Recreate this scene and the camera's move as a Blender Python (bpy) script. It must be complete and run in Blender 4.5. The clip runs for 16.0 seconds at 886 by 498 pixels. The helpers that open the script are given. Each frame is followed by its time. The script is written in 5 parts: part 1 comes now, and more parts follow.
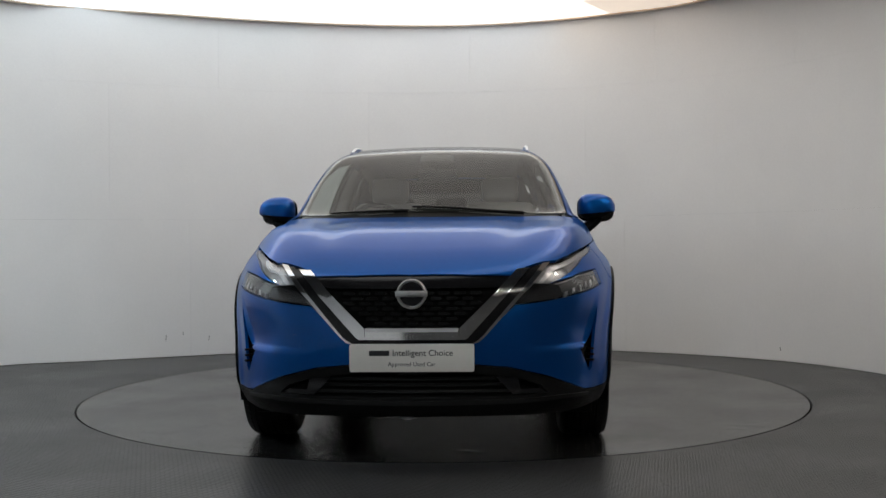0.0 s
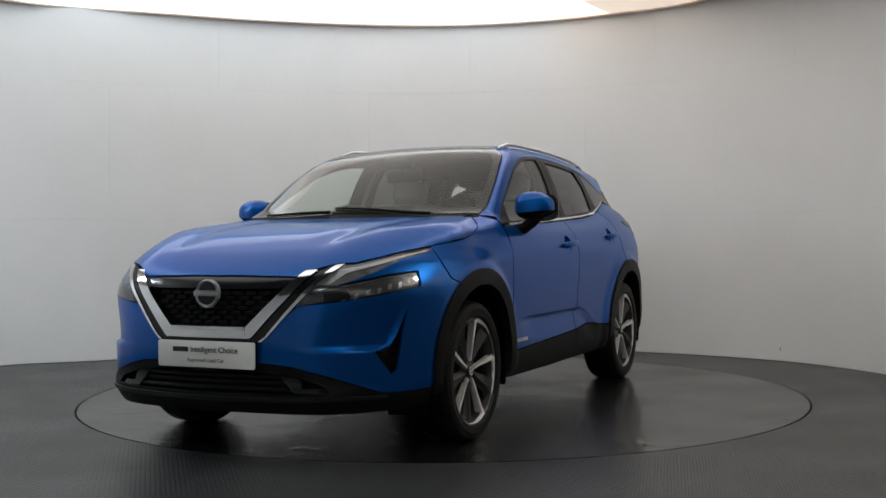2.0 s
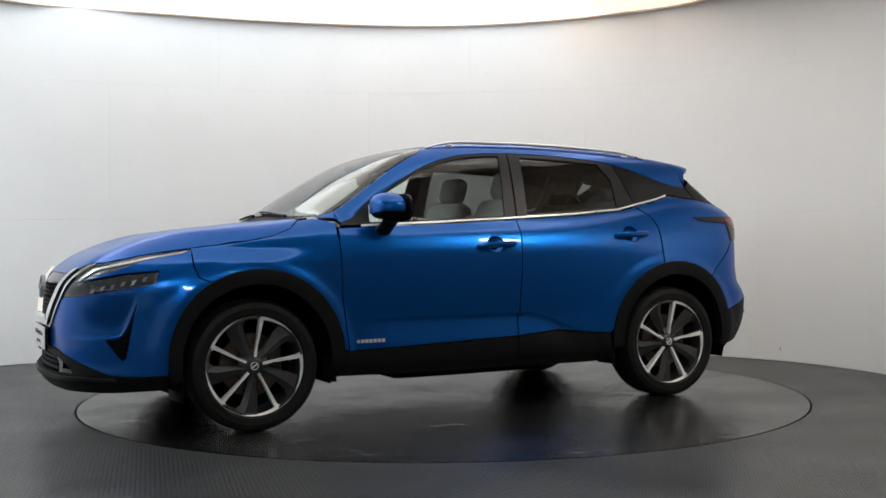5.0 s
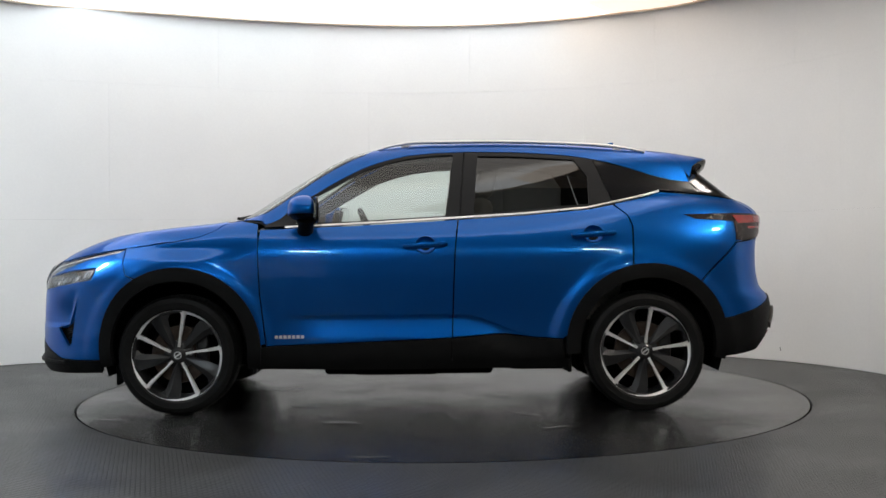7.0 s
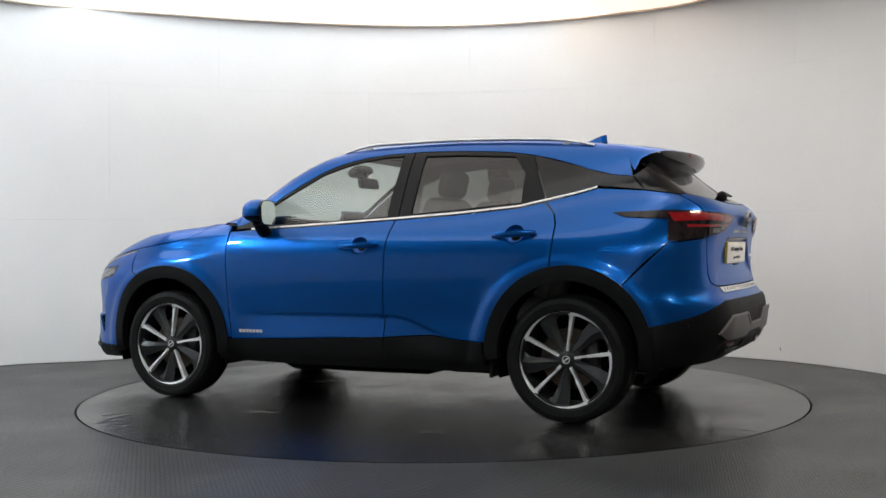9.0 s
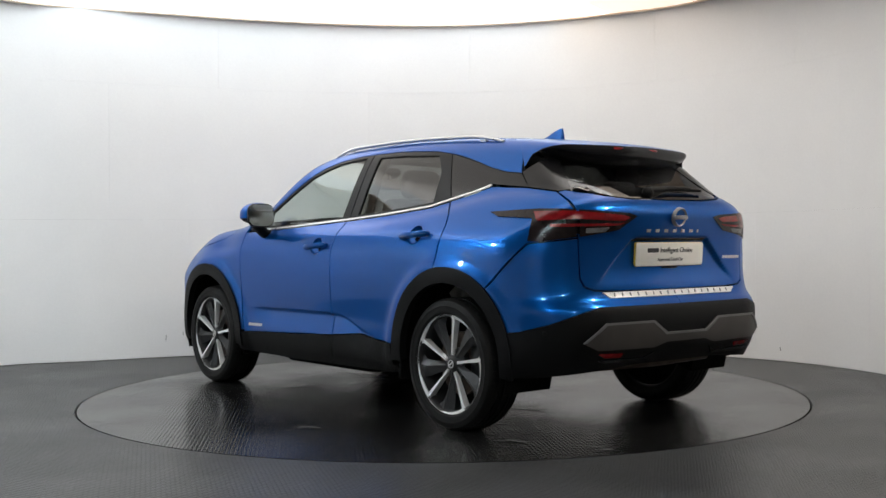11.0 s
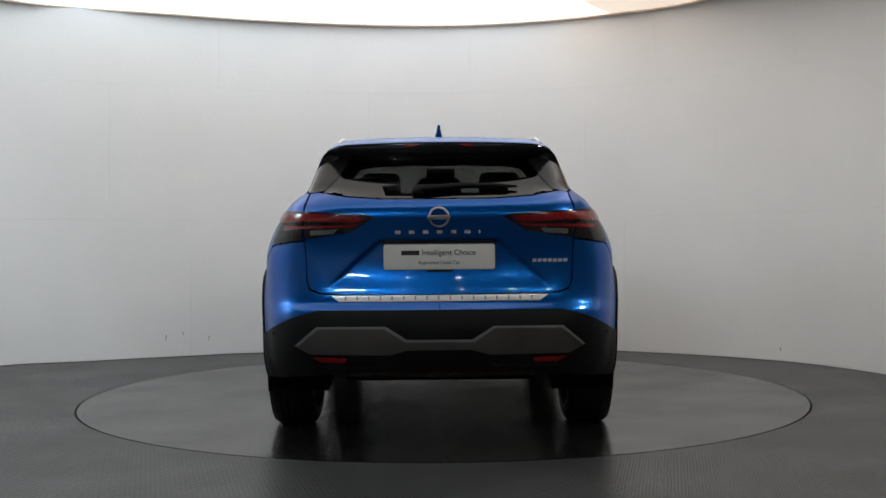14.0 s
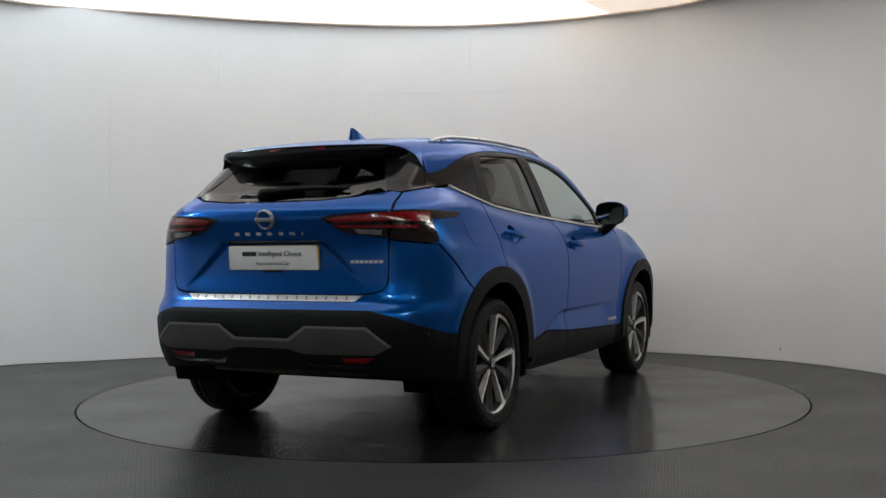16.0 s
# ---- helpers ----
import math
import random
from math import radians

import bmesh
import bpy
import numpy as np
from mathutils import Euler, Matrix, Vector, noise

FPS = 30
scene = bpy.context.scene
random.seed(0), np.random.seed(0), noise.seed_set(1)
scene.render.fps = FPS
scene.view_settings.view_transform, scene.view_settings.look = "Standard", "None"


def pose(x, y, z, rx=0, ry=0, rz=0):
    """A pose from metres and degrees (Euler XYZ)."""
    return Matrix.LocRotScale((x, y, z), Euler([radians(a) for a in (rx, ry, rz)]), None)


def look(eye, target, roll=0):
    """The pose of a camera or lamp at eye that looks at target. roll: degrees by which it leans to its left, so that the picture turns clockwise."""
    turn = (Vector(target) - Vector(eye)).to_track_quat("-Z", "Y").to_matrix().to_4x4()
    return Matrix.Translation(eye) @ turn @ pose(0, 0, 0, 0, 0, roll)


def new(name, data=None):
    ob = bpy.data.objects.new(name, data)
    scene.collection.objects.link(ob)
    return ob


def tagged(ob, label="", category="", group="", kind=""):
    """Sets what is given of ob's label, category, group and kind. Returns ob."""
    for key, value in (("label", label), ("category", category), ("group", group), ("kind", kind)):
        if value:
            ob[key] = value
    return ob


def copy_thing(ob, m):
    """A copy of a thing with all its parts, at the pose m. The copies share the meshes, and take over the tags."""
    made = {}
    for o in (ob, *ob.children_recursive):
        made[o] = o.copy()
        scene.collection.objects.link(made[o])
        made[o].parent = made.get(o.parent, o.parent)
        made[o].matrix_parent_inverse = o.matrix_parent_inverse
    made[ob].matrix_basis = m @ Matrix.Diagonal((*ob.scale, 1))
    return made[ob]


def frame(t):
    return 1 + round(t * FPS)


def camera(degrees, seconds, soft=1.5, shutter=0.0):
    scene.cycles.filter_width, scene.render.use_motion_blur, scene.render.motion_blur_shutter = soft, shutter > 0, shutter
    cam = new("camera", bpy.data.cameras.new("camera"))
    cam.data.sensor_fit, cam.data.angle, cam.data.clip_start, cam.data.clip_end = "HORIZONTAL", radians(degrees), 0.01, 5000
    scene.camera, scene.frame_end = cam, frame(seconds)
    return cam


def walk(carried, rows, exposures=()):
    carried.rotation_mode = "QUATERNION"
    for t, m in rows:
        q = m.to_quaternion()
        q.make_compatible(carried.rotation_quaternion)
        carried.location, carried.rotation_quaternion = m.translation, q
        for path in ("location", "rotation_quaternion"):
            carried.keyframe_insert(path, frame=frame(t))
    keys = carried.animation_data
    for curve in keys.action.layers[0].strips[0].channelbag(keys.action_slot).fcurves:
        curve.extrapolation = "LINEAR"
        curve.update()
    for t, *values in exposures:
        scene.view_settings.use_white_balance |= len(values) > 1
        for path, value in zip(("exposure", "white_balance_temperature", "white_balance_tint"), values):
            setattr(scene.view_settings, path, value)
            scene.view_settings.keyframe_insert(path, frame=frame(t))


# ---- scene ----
cam = camera(45.17, 16.0)
EYE = (0.0, -6.942, 0.955)
VIEW = look(EYE, (0.006, 0.0, 0.931), -0.51)
walk(cam, [(0.0, VIEW), (16.0, VIEW)], [(0, -0.12), (2.4, -0.10), (3.1, 0.03), (4, 0.27), (6.4, 0.44), (9, 0.47), (12, 0.44), (12.7, 0.29), (13.6, 0.03), (16, -0.01)])

# ---- light ----
world = bpy.data.worlds.new("world")
scene.world = world
world.use_nodes = True
world.node_tree.nodes["Background"].inputs[0].default_value = (0.5, 0.6, 0.7, 1)
world.node_tree.nodes["Background"].inputs[1].default_value = 0.02

# ---- the car's form: x forward, y to its left, z up; axles at x = +-1.3325 ----
def curve(xs, ys):
    """A smooth monotone-ish curve through a few design points."""
    xs, ys = np.array(xs, float), np.array(ys, float)
    m = np.gradient(ys, xs)

    def at(v):
        v = np.clip(v, xs[0], xs[-1])
        i = np.clip(np.searchsorted(xs, v) - 1, 0, len(xs) - 2)
        h = xs[i + 1] - xs[i]
        s = (v - xs[i]) / h
        return ((1 + 2 * s) * (1 - s) ** 2 * ys[i] + s * (1 - s) ** 2 * h * m[i]
                + s * s * (3 - 2 * s) * ys[i + 1] + s * s * (s - 1) * h * m[i + 1])
    return at


def smax(a, b, k):
    h = np.clip(0.5 + 0.5 * (a - b) / k, 0, 1)
    return b * (1 - h) + a * h + k * h * (1 - h)


def smooth01(v):
    v = np.clip(v, 0, 1)
    return v * v * (3 - 2 * v)


AXLE = 1.3325
FAN_F, FAN_R, REACH = 1.25, -1.35, 0.9
SIDE = curve([0.16, 0.22, 0.30, 0.42, 0.55, 0.68, 0.82, 0.94, 1.02, 1.10, 1.22],
             [0.770, 0.830, 0.868, 0.880, 0.884, 0.894, 0.900, 0.892, 0.862, 0.815, 0.740])
PLAN = curve([-2.3, -2.0, -1.6, -1.1, -0.4, 0.4, 1.0, 1.5, 1.9, 2.3],
             [-0.085, -0.050, -0.012, 0.0, 0.0, 0.0, 0.0, -0.006, -0.045, -0.11])
NOSE = curve([0.18, 0.24, 0.30, 0.36, 0.44, 0.55, 0.70, 0.80, 0.86, 0.92, 1.02],
             [2.18, 2.255, 2.285, 2.275, 2.275, 2.275, 2.262, 2.240, 2.205, 2.14, 1.98])
TAIL = curve([0.24, 0.34, 0.42, 0.52, 0.60, 0.645, 0.69, 0.76, 0.86, 0.97, 1.05, 1.10, 1.15, 1.20, 1.26],
             [1.99, 2.08, 2.130, 2.153, 2.153, 2.140, 2.100, 2.078, 2.070, 2.078, 2.100, 2.110, 2.088, 2.030, 1.93])
HOOD = curve([0.85, 1.10, 1.46, 1.73, 1.94, 2.06, 2.15, 2.22, 2.3],
             [1.150, 1.108, 1.070, 1.030, 0.970, 0.922, 0.874, 0.832, 0.76])
ROOF = curve([-2.3, -1.85, -1.75, -1.30, -0.80, -0.30, 0.10, 0.35, 0.62, 0.90, 1.16, 1.4],
             [1.40, 1.475, 1.490, 1.548, 1.580, 1.588, 1.568, 1.516, 1.395, 1.230, 1.055, 0.90])
CABIN = curve([0.95, 1.06, 1.20, 1.35, 1.48, 1.58], [0.838, 0.800, 0.748, 0.690, 0.625, 0.545])
CABIN_PLAN = curve([-2.2, -1.8, -1.4, -0.8, -0.2, 0.4, 0.8, 1.1],
                   [-0.16, -0.085, -0.04, -0.005, 0.003, 0.012, 0.0, -0.03])
BACK = curve([1.10, 1.20, 1.26, 1.34, 1.42, 1.50], [2.05, 1.965, 1.90, 1.80, 1.71, 1.62])
SHOULDER = curve([-2.3, -1.9, -1.5, -1.1, -0.6, 0.0, 0.6, 1.0, 1.3],
                 [1.19, 1.20, 1.20, 1.14, 1.09, 1.075, 1.075, 1.10, 1.14])


def crease(x):
    """Height of the sharp line low on the doors."""
    return 0.552 - 0.115 * smooth01((-0.28 - x) / 0.42)


def form(x, y, z):
    """Signed form of the car's skin: below 0 inside."""
    y = np.abs(y)
    w = SIDE(z) + PLAN(x)
    for a in (AXLE, -AXLE):                     # swollen wheel arches
        d = np.hypot(x - a, z - 0.345)
        w = w + 0.014 * smooth01((0.60 - d) / 0.14) * smooth01((z - 0.1) / 0.2) + 0.009 * smooth01((0.565 - d) / 0.060) * smooth01((z - 0.2) / 0.2)
    w = w - 0.036 * smooth01((z - 0.87) / 0.09) * smooth01((x - 0.85) / 0.4)
    # hollow under the door crease
    zc = crease(x)
    w = w - 0.030 * smooth01((zc - z) / 0.010 + 0.5) * np.clip((z - zc + 0.13) / 0.13, 0, 1) * smooth01((0.78 - x) / 0.30) * smooth01((x + 0.72) / 0.25)
    side = y - w
    nose = x - (NOSE(z) - 0.215 * y * y - (0.45 + 1.1 * smooth01((z - 0.72) / 0.2)) * np.maximum(y - 0.45, 0) ** 2)
    bay = 0.030 * smooth01((0.985 - z) / 0.014) * smooth01((0.30 + (0.98 - z) * 1.12 - y) / 0.034) * smooth01((z - 0.735) / 0.16)
    tail = -x - (TAIL(z) - bay - 0.065 * y * y - 0.22 * np.maximum(y - 0.5, 0) ** 2)
    top = z - (np.where(x > 0.85, HOOD(x), SHOULDER(x) + 0.04) - 0.013 * np.exp(-((y - 0.50 + 0.10 * (x - 1.1)) / 0.075) ** 2) * smooth01((x - 1.0) / 0.25) * smooth01((2.12 - x) / 0.4)
               - 0.10 * np.maximum(y - 0.50, 0) ** 1.5)
    u = FAN_F + REACH * np.arctan2(x - FAN_F, y + 1e-6)
    pocket = np.where(x > FAN_F, 0.026 * smooth01((u - 1.862 - (0.66 - z) * 0.36) / 0.05) * smooth01((2.34 - u) / 0.42) * smooth01((z - 0.503) / 0.014) * smooth01((0.77 - z) / 0.22), 0.0)
    low = smax(smax(smax(side, nose, 0.34), tail, 0.30) + pocket, top, 0.09)
    glass = smax(y - CABIN(z) - CABIN_PLAN(x), z - (ROOF(x) - 0.07 * y * y - 0.10 * np.maximum(y - 0.4, 0) ** 2 - 0.05 * smooth01((x - 0.3) / 0.5) * y * y * 2), 0.085)
    glass = smax(np.maximum(glass, x - 1.2), -x - (BACK(z) - 0.12 * y * y), 0.08)
    return -smax(-low, -glass, 0.03)


def loop_way(u):
    """Start and direction in plan of the side loop's rays: u = x along the side, then on round nose and tail."""
    a = np.where(u > FAN_F, (u - FAN_F) / REACH, np.where(u < FAN_R, (u - FAN_R) / REACH, 0))
    return np.clip(u, FAN_R, FAN_F), np.sin(a), np.cos(a)


def skin(mode, p, q, sink=0.0):
    """Points of the skin: 'S' loop (u, z), 'F'/'R' front and rear view (y, z), 'T' from above (x, y)."""
    p, q = np.asarray(p, float), np.asarray(q, float)
    zero = np.zeros_like(p)
    if mode == "S":
        ox, dx, dy = loop_way(p)
        o, d = np.stack([ox, zero, q], -1), np.stack([dx, dy, zero], -1)
    elif mode == "F":
        o, d = np.stack([zero + 0.6, p, q], -1), np.stack([zero + 1, zero, zero], -1)
    elif mode == "R":
        o, d = np.stack([zero - 0.6, p, q], -1), np.stack([zero - 1, zero, zero], -1)
    else:
        o, d = np.stack([p, q, zero + 0.6], -1), np.stack([zero, zero, zero + 1], -1)
    lo, hi = zero.copy(), zero + 2.2
    for _ in range(26):
        mid = (lo + hi) / 2
        c = o + d * mid[..., None]
        inside = form(c[..., 0], c[..., 1], c[..., 2]) < -sink
        lo, hi = np.where(inside, mid, lo), np.where(inside, hi, mid)
    return o + d * lo[..., None]


def normal(c):
    e = 0.004
    n = np.stack([form(*(c + np.eye(3)[i] * e).T) - form(*(c - np.eye(3)[i] * e).T) for i in range(3)], -1)
    return n / (np.linalg.norm(n, axis=-1, keepdims=True) + 1e-9)

# ---- materials ----
def node_mat(name):
    m = bpy.data.materials.new(name)
    m.use_nodes = True
    return m, m.node_tree.nodes, m.node_tree.links, m.node_tree.nodes["Principled BSDF"]


def mottled(name, dark, light, rough, scale=6.0, fine=90.0, bump=0.05, metal=0.0, coat=0.0, rough_spread=0.08, spec=0.5):
    """A surface with broad and fine unevenness in colour, gloss and relief."""
    m, n, l, b = node_mat(name)
    tc = n.new("ShaderNodeTexCoord")
    a, c = n.new("ShaderNodeTexNoise"), n.new("ShaderNodeTexNoise")
    a.inputs["Scale"].default_value, c.inputs["Scale"].default_value = scale, fine
    a.inputs["Detail"].default_value = 5
    for t in (a, c):
        l.new(tc.outputs["Object"], t.inputs["Vector"])
    add = n.new("ShaderNodeMath"); add.operation = "MULTIPLY_ADD"
    add.inputs[1].default_value = 0.35
    l.new(c.outputs["Fac"], add.inputs[0]); l.new(a.outputs["Fac"], add.inputs[2])
    ramp = n.new("ShaderNodeValToRGB")
    ramp.color_ramp.elements[0].position, ramp.color_ramp.elements[1].position = 0.4, 0.95
    ramp.color_ramp.elements[0].color, ramp.color_ramp.elements[1].color = (*dark, 1), (*light, 1)
    l.new(add.outputs[0], ramp.inputs[0]); l.new(ramp.outputs[0], b.inputs["Base Color"])
    mr = n.new("ShaderNodeMapRange")
    mr.inputs[3].default_value, mr.inputs[4].default_value = rough - rough_spread, rough + rough_spread
    l.new(a.outputs["Fac"], mr.inputs[0]); l.new(mr.outputs[0], b.inputs["Roughness"])
    if bump:
        bp = n.new("ShaderNodeBump"); bp.inputs["Strength"].default_value = bump
        bp.inputs["Distance"].default_value = 0.004
        l.new(c.outputs["Fac"], bp.inputs["Height"]); l.new(bp.outputs[0], b.inputs["Normal"])
    b.inputs["Metallic"].default_value, b.inputs["Coat Weight"].default_value = metal, coat
    b.inputs["Specular IOR Level"].default_value = spec
    return m


def paint(name, dark, light):
    """Metallic car paint: flakes under a clear coat."""
    m, n, l, b = node_mat(name)
    tc, v = n.new("ShaderNodeTexCoord"), n.new("ShaderNodeTexVoronoi")
    v.inputs["Scale"].default_value = 900
    l.new(tc.outputs["Object"], v.inputs["Vector"])
    ramp = n.new("ShaderNodeValToRGB")
    ramp.color_ramp.elements[0].color, ramp.color_ramp.elements[1].color = (*dark, 1), (*light, 1)
    l.new(v.outputs["Color"], ramp.inputs[0]); l.new(ramp.outputs[0], b.inputs["Base Color"])
    b.inputs["Metallic"].default_value, b.inputs["Roughness"].default_value = 0.70, 0.31
    b.inputs["Specular Tint"].default_value = (0.16, 0.50, 1.0, 1)
    b.inputs["Coat Weight"].default_value, b.inputs["Coat Roughness"].default_value = 0.52, 0.012
    return m


def pane(name, tint, gloss=0.03):
    """Glass: tinted clear light through, mirror gloss by angle."""
    m, n, l, b = node_mat(name)
    n.remove(b)
    tr, gl, lw, mx = n.new("ShaderNodeBsdfTransparent"), n.new("ShaderNodeBsdfGlossy"), n.new("ShaderNodeLayerWeight"), n.new("ShaderNodeMixShader")
    tr.inputs[0].default_value = (*tint, 1)
    gl.inputs["Roughness"].default_value = gloss
    lw.inputs["Blend"].default_value = 0.5
    pw, ma = n.new("ShaderNodeMath"), n.new("ShaderNodeMath")
    pw.operation, pw.inputs[1].default_value = "POWER", 4.5
    ma.operation, ma.inputs[1].default_value, ma.inputs[2].default_value = "MULTIPLY_ADD", 0.88, 0.075
    l.new(lw.outputs["Facing"], pw.inputs[0]); l.new(pw.outputs[0], ma.inputs[0])
    l.new(ma.outputs[0], mx.inputs[0]); l.new(tr.outputs[0], mx.inputs[1]); l.new(gl.outputs[0], mx.inputs[2])
    l.new(mx.outputs[0], n["Material Output"].inputs[0])
    return m


def plain(name, colour, rough, metal=0.0, coat=0.0, glow=0.0):
    m, n, l, b = node_mat(name)
    b.inputs["Base Color"].default_value = (*colour, 1)
    b.inputs["Roughness"].default_value, b.inputs["Metallic"].default_value, b.inputs["Coat Weight"].default_value = rough, metal, coat
    if glow:
        b.inputs["Emission Color"].default_value, b.inputs["Emission Strength"].default_value = (*colour, 1), glow
    return m


BLUE = paint("blue_paint", (0.0008, 0.053, 0.245), (0.0015, 0.097, 0.385))
PLASTIC = mottled("black_plastic", (0.002, 0.002, 0.0022), (0.0055, 0.0055, 0.0056), 0.5, 9, 700, 0.25, spec=0.13)
GLOSSBLACK = mottled("gloss_black", (0.006, 0.006, 0.007), (0.010, 0.010, 0.011), 0.16, 4, 40, 0.0, coat=0.0, rough_spread=0.04, spec=0.35)
MATTBLACK = mottled("liner_black", (0.002, 0.002, 0.002), (0.005, 0.005, 0.005), 0.85, 12, 200, 0.3, spec=0.06)
RUBBER = mottled("tyre_rubber", (0.0035, 0.0035, 0.0036), (0.0085, 0.0083, 0.008), 0.50, 14, 260, 0.2, spec=0.16)
CHROME = mottled("chrome", (0.72, 0.72, 0.73), (0.80, 0.80, 0.80), 0.09, 5, 60, 0.0, metal=1.0, rough_spread=0.03)
SATIN = mottled("satin_silver", (0.62, 0.62, 0.62), (0.76, 0.76, 0.755), 0.30, 7, 160, 0.04, metal=0.55)
SKIDEDGE = mottled("skid_edge", (0.10, 0.10, 0.10), (0.15, 0.15, 0.15), 0.4, 7, 300, 0.1)
SKID = mottled("grey_skid", (0.0440, 0.0400, 0.0377), (0.0660, 0.0600, 0.0562), 0.42, 7, 300, 0.1, metal=0.35)
ALLOY = mottled("machined_alloy", (0.66, 0.66, 0.66), (0.82, 0.81, 0.80), 0.34, 8, 240, 0.05, metal=0.4)
ALLOYDARK = mottled("grey_alloy", (0.012, 0.0122, 0.013), (0.024, 0.0245, 0.026), 0.36, 8, 200, 0.05, metal=0.2)
DISC = mottled("rusty_disc", (0.030, 0.017, 0.011), (0.085, 0.065, 0.052), 0.45, 20, 200, 0.1, metal=0.6)
LEATHER = mottled("pale_leather", (0.27, 0.265, 0.25), (0.36, 0.35, 0.33), 0.5, 6, 300, 0.2)
LINING = mottled("grey_lining", (0.10, 0.10, 0.10), (0.14, 0.14, 0.138), 0.8, 8, 300, 0.1)
TRIM = mottled("dark_trim", (0.015, 0.015, 0.016), (0.03, 0.03, 0.03), 0.6, 8, 300, 0.2)
PLATE = mottled("plate_cream", (0.70, 0.68, 0.64), (0.76, 0.74, 0.70), 0.3, 5, 80, 0.0)
PLATE_Y = mottled("plate_yellow", (0.62, 0.42, 0.04), (0.68, 0.48, 0.06), 0.35, 5, 80, 0.0)
INK = plain("ink", (0.012, 0.012, 0.015), 0.5)
GREYINK = plain("grey_ink", (0.10, 0.10, 0.105), 0.5)
LAMPRED = mottled("red_lens", (0.13, 0.004, 0.006), (0.24, 0.009, 0.011), 0.14, 30, 260, 0.15, coat=0.3, rough_spread=0.05)
LAMPSMOKE = mottled("smoked_lens", (0.007, 0.005, 0.005), (0.022, 0.015, 0.015), 0.16, 25, 200, 0.1, spec=0.3, rough_spread=0.05)
LAMPDARK = mottled("lamp_dark", (0.032, 0.032, 0.033), (0.075, 0.075, 0.077), 0.25, 20, 200, 0.1, metal=0.3)
LAMPWHITE = mottled("clear_reflector", (0.42, 0.42, 0.43), (0.60, 0.60, 0.60), 0.2, 40, 300, 0.3, metal=0.3)
FRAMEBLACK = mottled("satin_frame", (0.008, 0.008, 0.009), (0.014, 0.014, 0.015), 0.40, 6, 200, 0.05, spec=0.2)
LAMPGREY = mottled("grey_bezel", (0.10, 0.10, 0.104), (0.19, 0.19, 0.195), 0.3, 15, 200, 0.1)
LIPGREY = mottled("lip_grey", (0.008, 0.008, 0.008), (0.016, 0.016, 0.016), 0.4, 12, 200, 0.1, spec=0.25)
BADGE = mottled("badge_grey", (0.22, 0.22, 0.225), (0.34, 0.34, 0.345), 0.3, 10, 160, 0.05, metal=0.5)
CLEAR = pane("clear_lens", (0.93, 0.94, 0.95), 0.02)
WINDSCREEN = pane("windscreen_glass", (0.66, 0.71, 0.68))
DOORGLASS = pane("door_glass", (0.86, 0.93, 0.90))
PRIVACY = pane("privacy_glass", (0.17, 0.175, 0.17))
REARGLASS = pane("rear_glass", (0.11, 0.11, 0.106))
MIRROR = plain("mirror_silver", (0.75, 0.78, 0.78), 0.03, 1.0)


# ---- mesh helpers ----
def mesh_part(name, verts, faces, material, parent=None, normals=None, label="", smooth=True):
    me = bpy.data.meshes.new(name)
    me.from_pydata([tuple(map(float, v)) for v in verts], [], faces)
    me.materials.append(material)
    me.polygons.foreach_set("use_smooth", [smooth] * len(me.polygons))
    me.update()
    if normals is not None:
        me.normals_split_custom_set_from_vertices([tuple(map(float, v)) for v in normals])
    ob = new(name, me)
    ob.parent = parent
    if label:
        tagged(ob, label)
    return ob


def part(name, bm, material, parent=None, label="", smooth=True, sharp=40):
    """Links a bmesh as one mesh object under a thing or part."""
    bmesh.ops.recalc_face_normals(bm, faces=bm.faces[:])
    me = bpy.data.meshes.new(name)
    bm.to_mesh(me)
    bm.free()
    me.materials.append(material)
    me.polygons.foreach_set("use_smooth", [smooth] * len(me.polygons))
    if smooth:
        me.set_sharp_from_angle(angle=radians(sharp))
    ob = new(name, me)
    ob.parent = parent
    if label:
        tagged(ob, label)
    return ob


def add_box(bm, size, m, bevel=0.0, seg=2):
    r = bmesh.ops.create_cube(bm, size=1, matrix=m @ Matrix.Diagonal((*size, 1)))
    if bevel:
        bmesh.ops.bevel(bm, geom=list({e for v in r["verts"] for e in v.link_edges}), offset=bevel, segments=seg, affect="EDGES", profile=0.5)


def add_tube(bm, path, radius, seg=10, flat=1.0):
    """A round bar along a list of points."""
    rings = []
    for i, p in enumerate(path):
        p = Vector(p)
        d = (Vector(path[min(i + 1, len(path) - 1)]) - Vector(path[max(i - 1, 0)])).normalized()
        s = d.cross(Vector((0, 0, 1)))
        s = s.normalized() if s.length > 1e-4 else Vector((1, 0, 0))
        up = s.cross(d)
        r = radius[i] if isinstance(radius, (list, tuple)) else radius
        rings.append([bm.verts.new(p + r * (math.cos(a) * s + flat * math.sin(a) * up)) for a in (2 * math.pi * k / seg for k in range(seg))])
    for a, b in zip(rings, rings[1:]):
        for k in range(seg):
            bm.faces.new((a[k], a[(k + 1) % seg], b[(k + 1) % seg], b[k]))
    bm.faces.new(rings[0][::-1]), bm.faces.new(rings[-1])


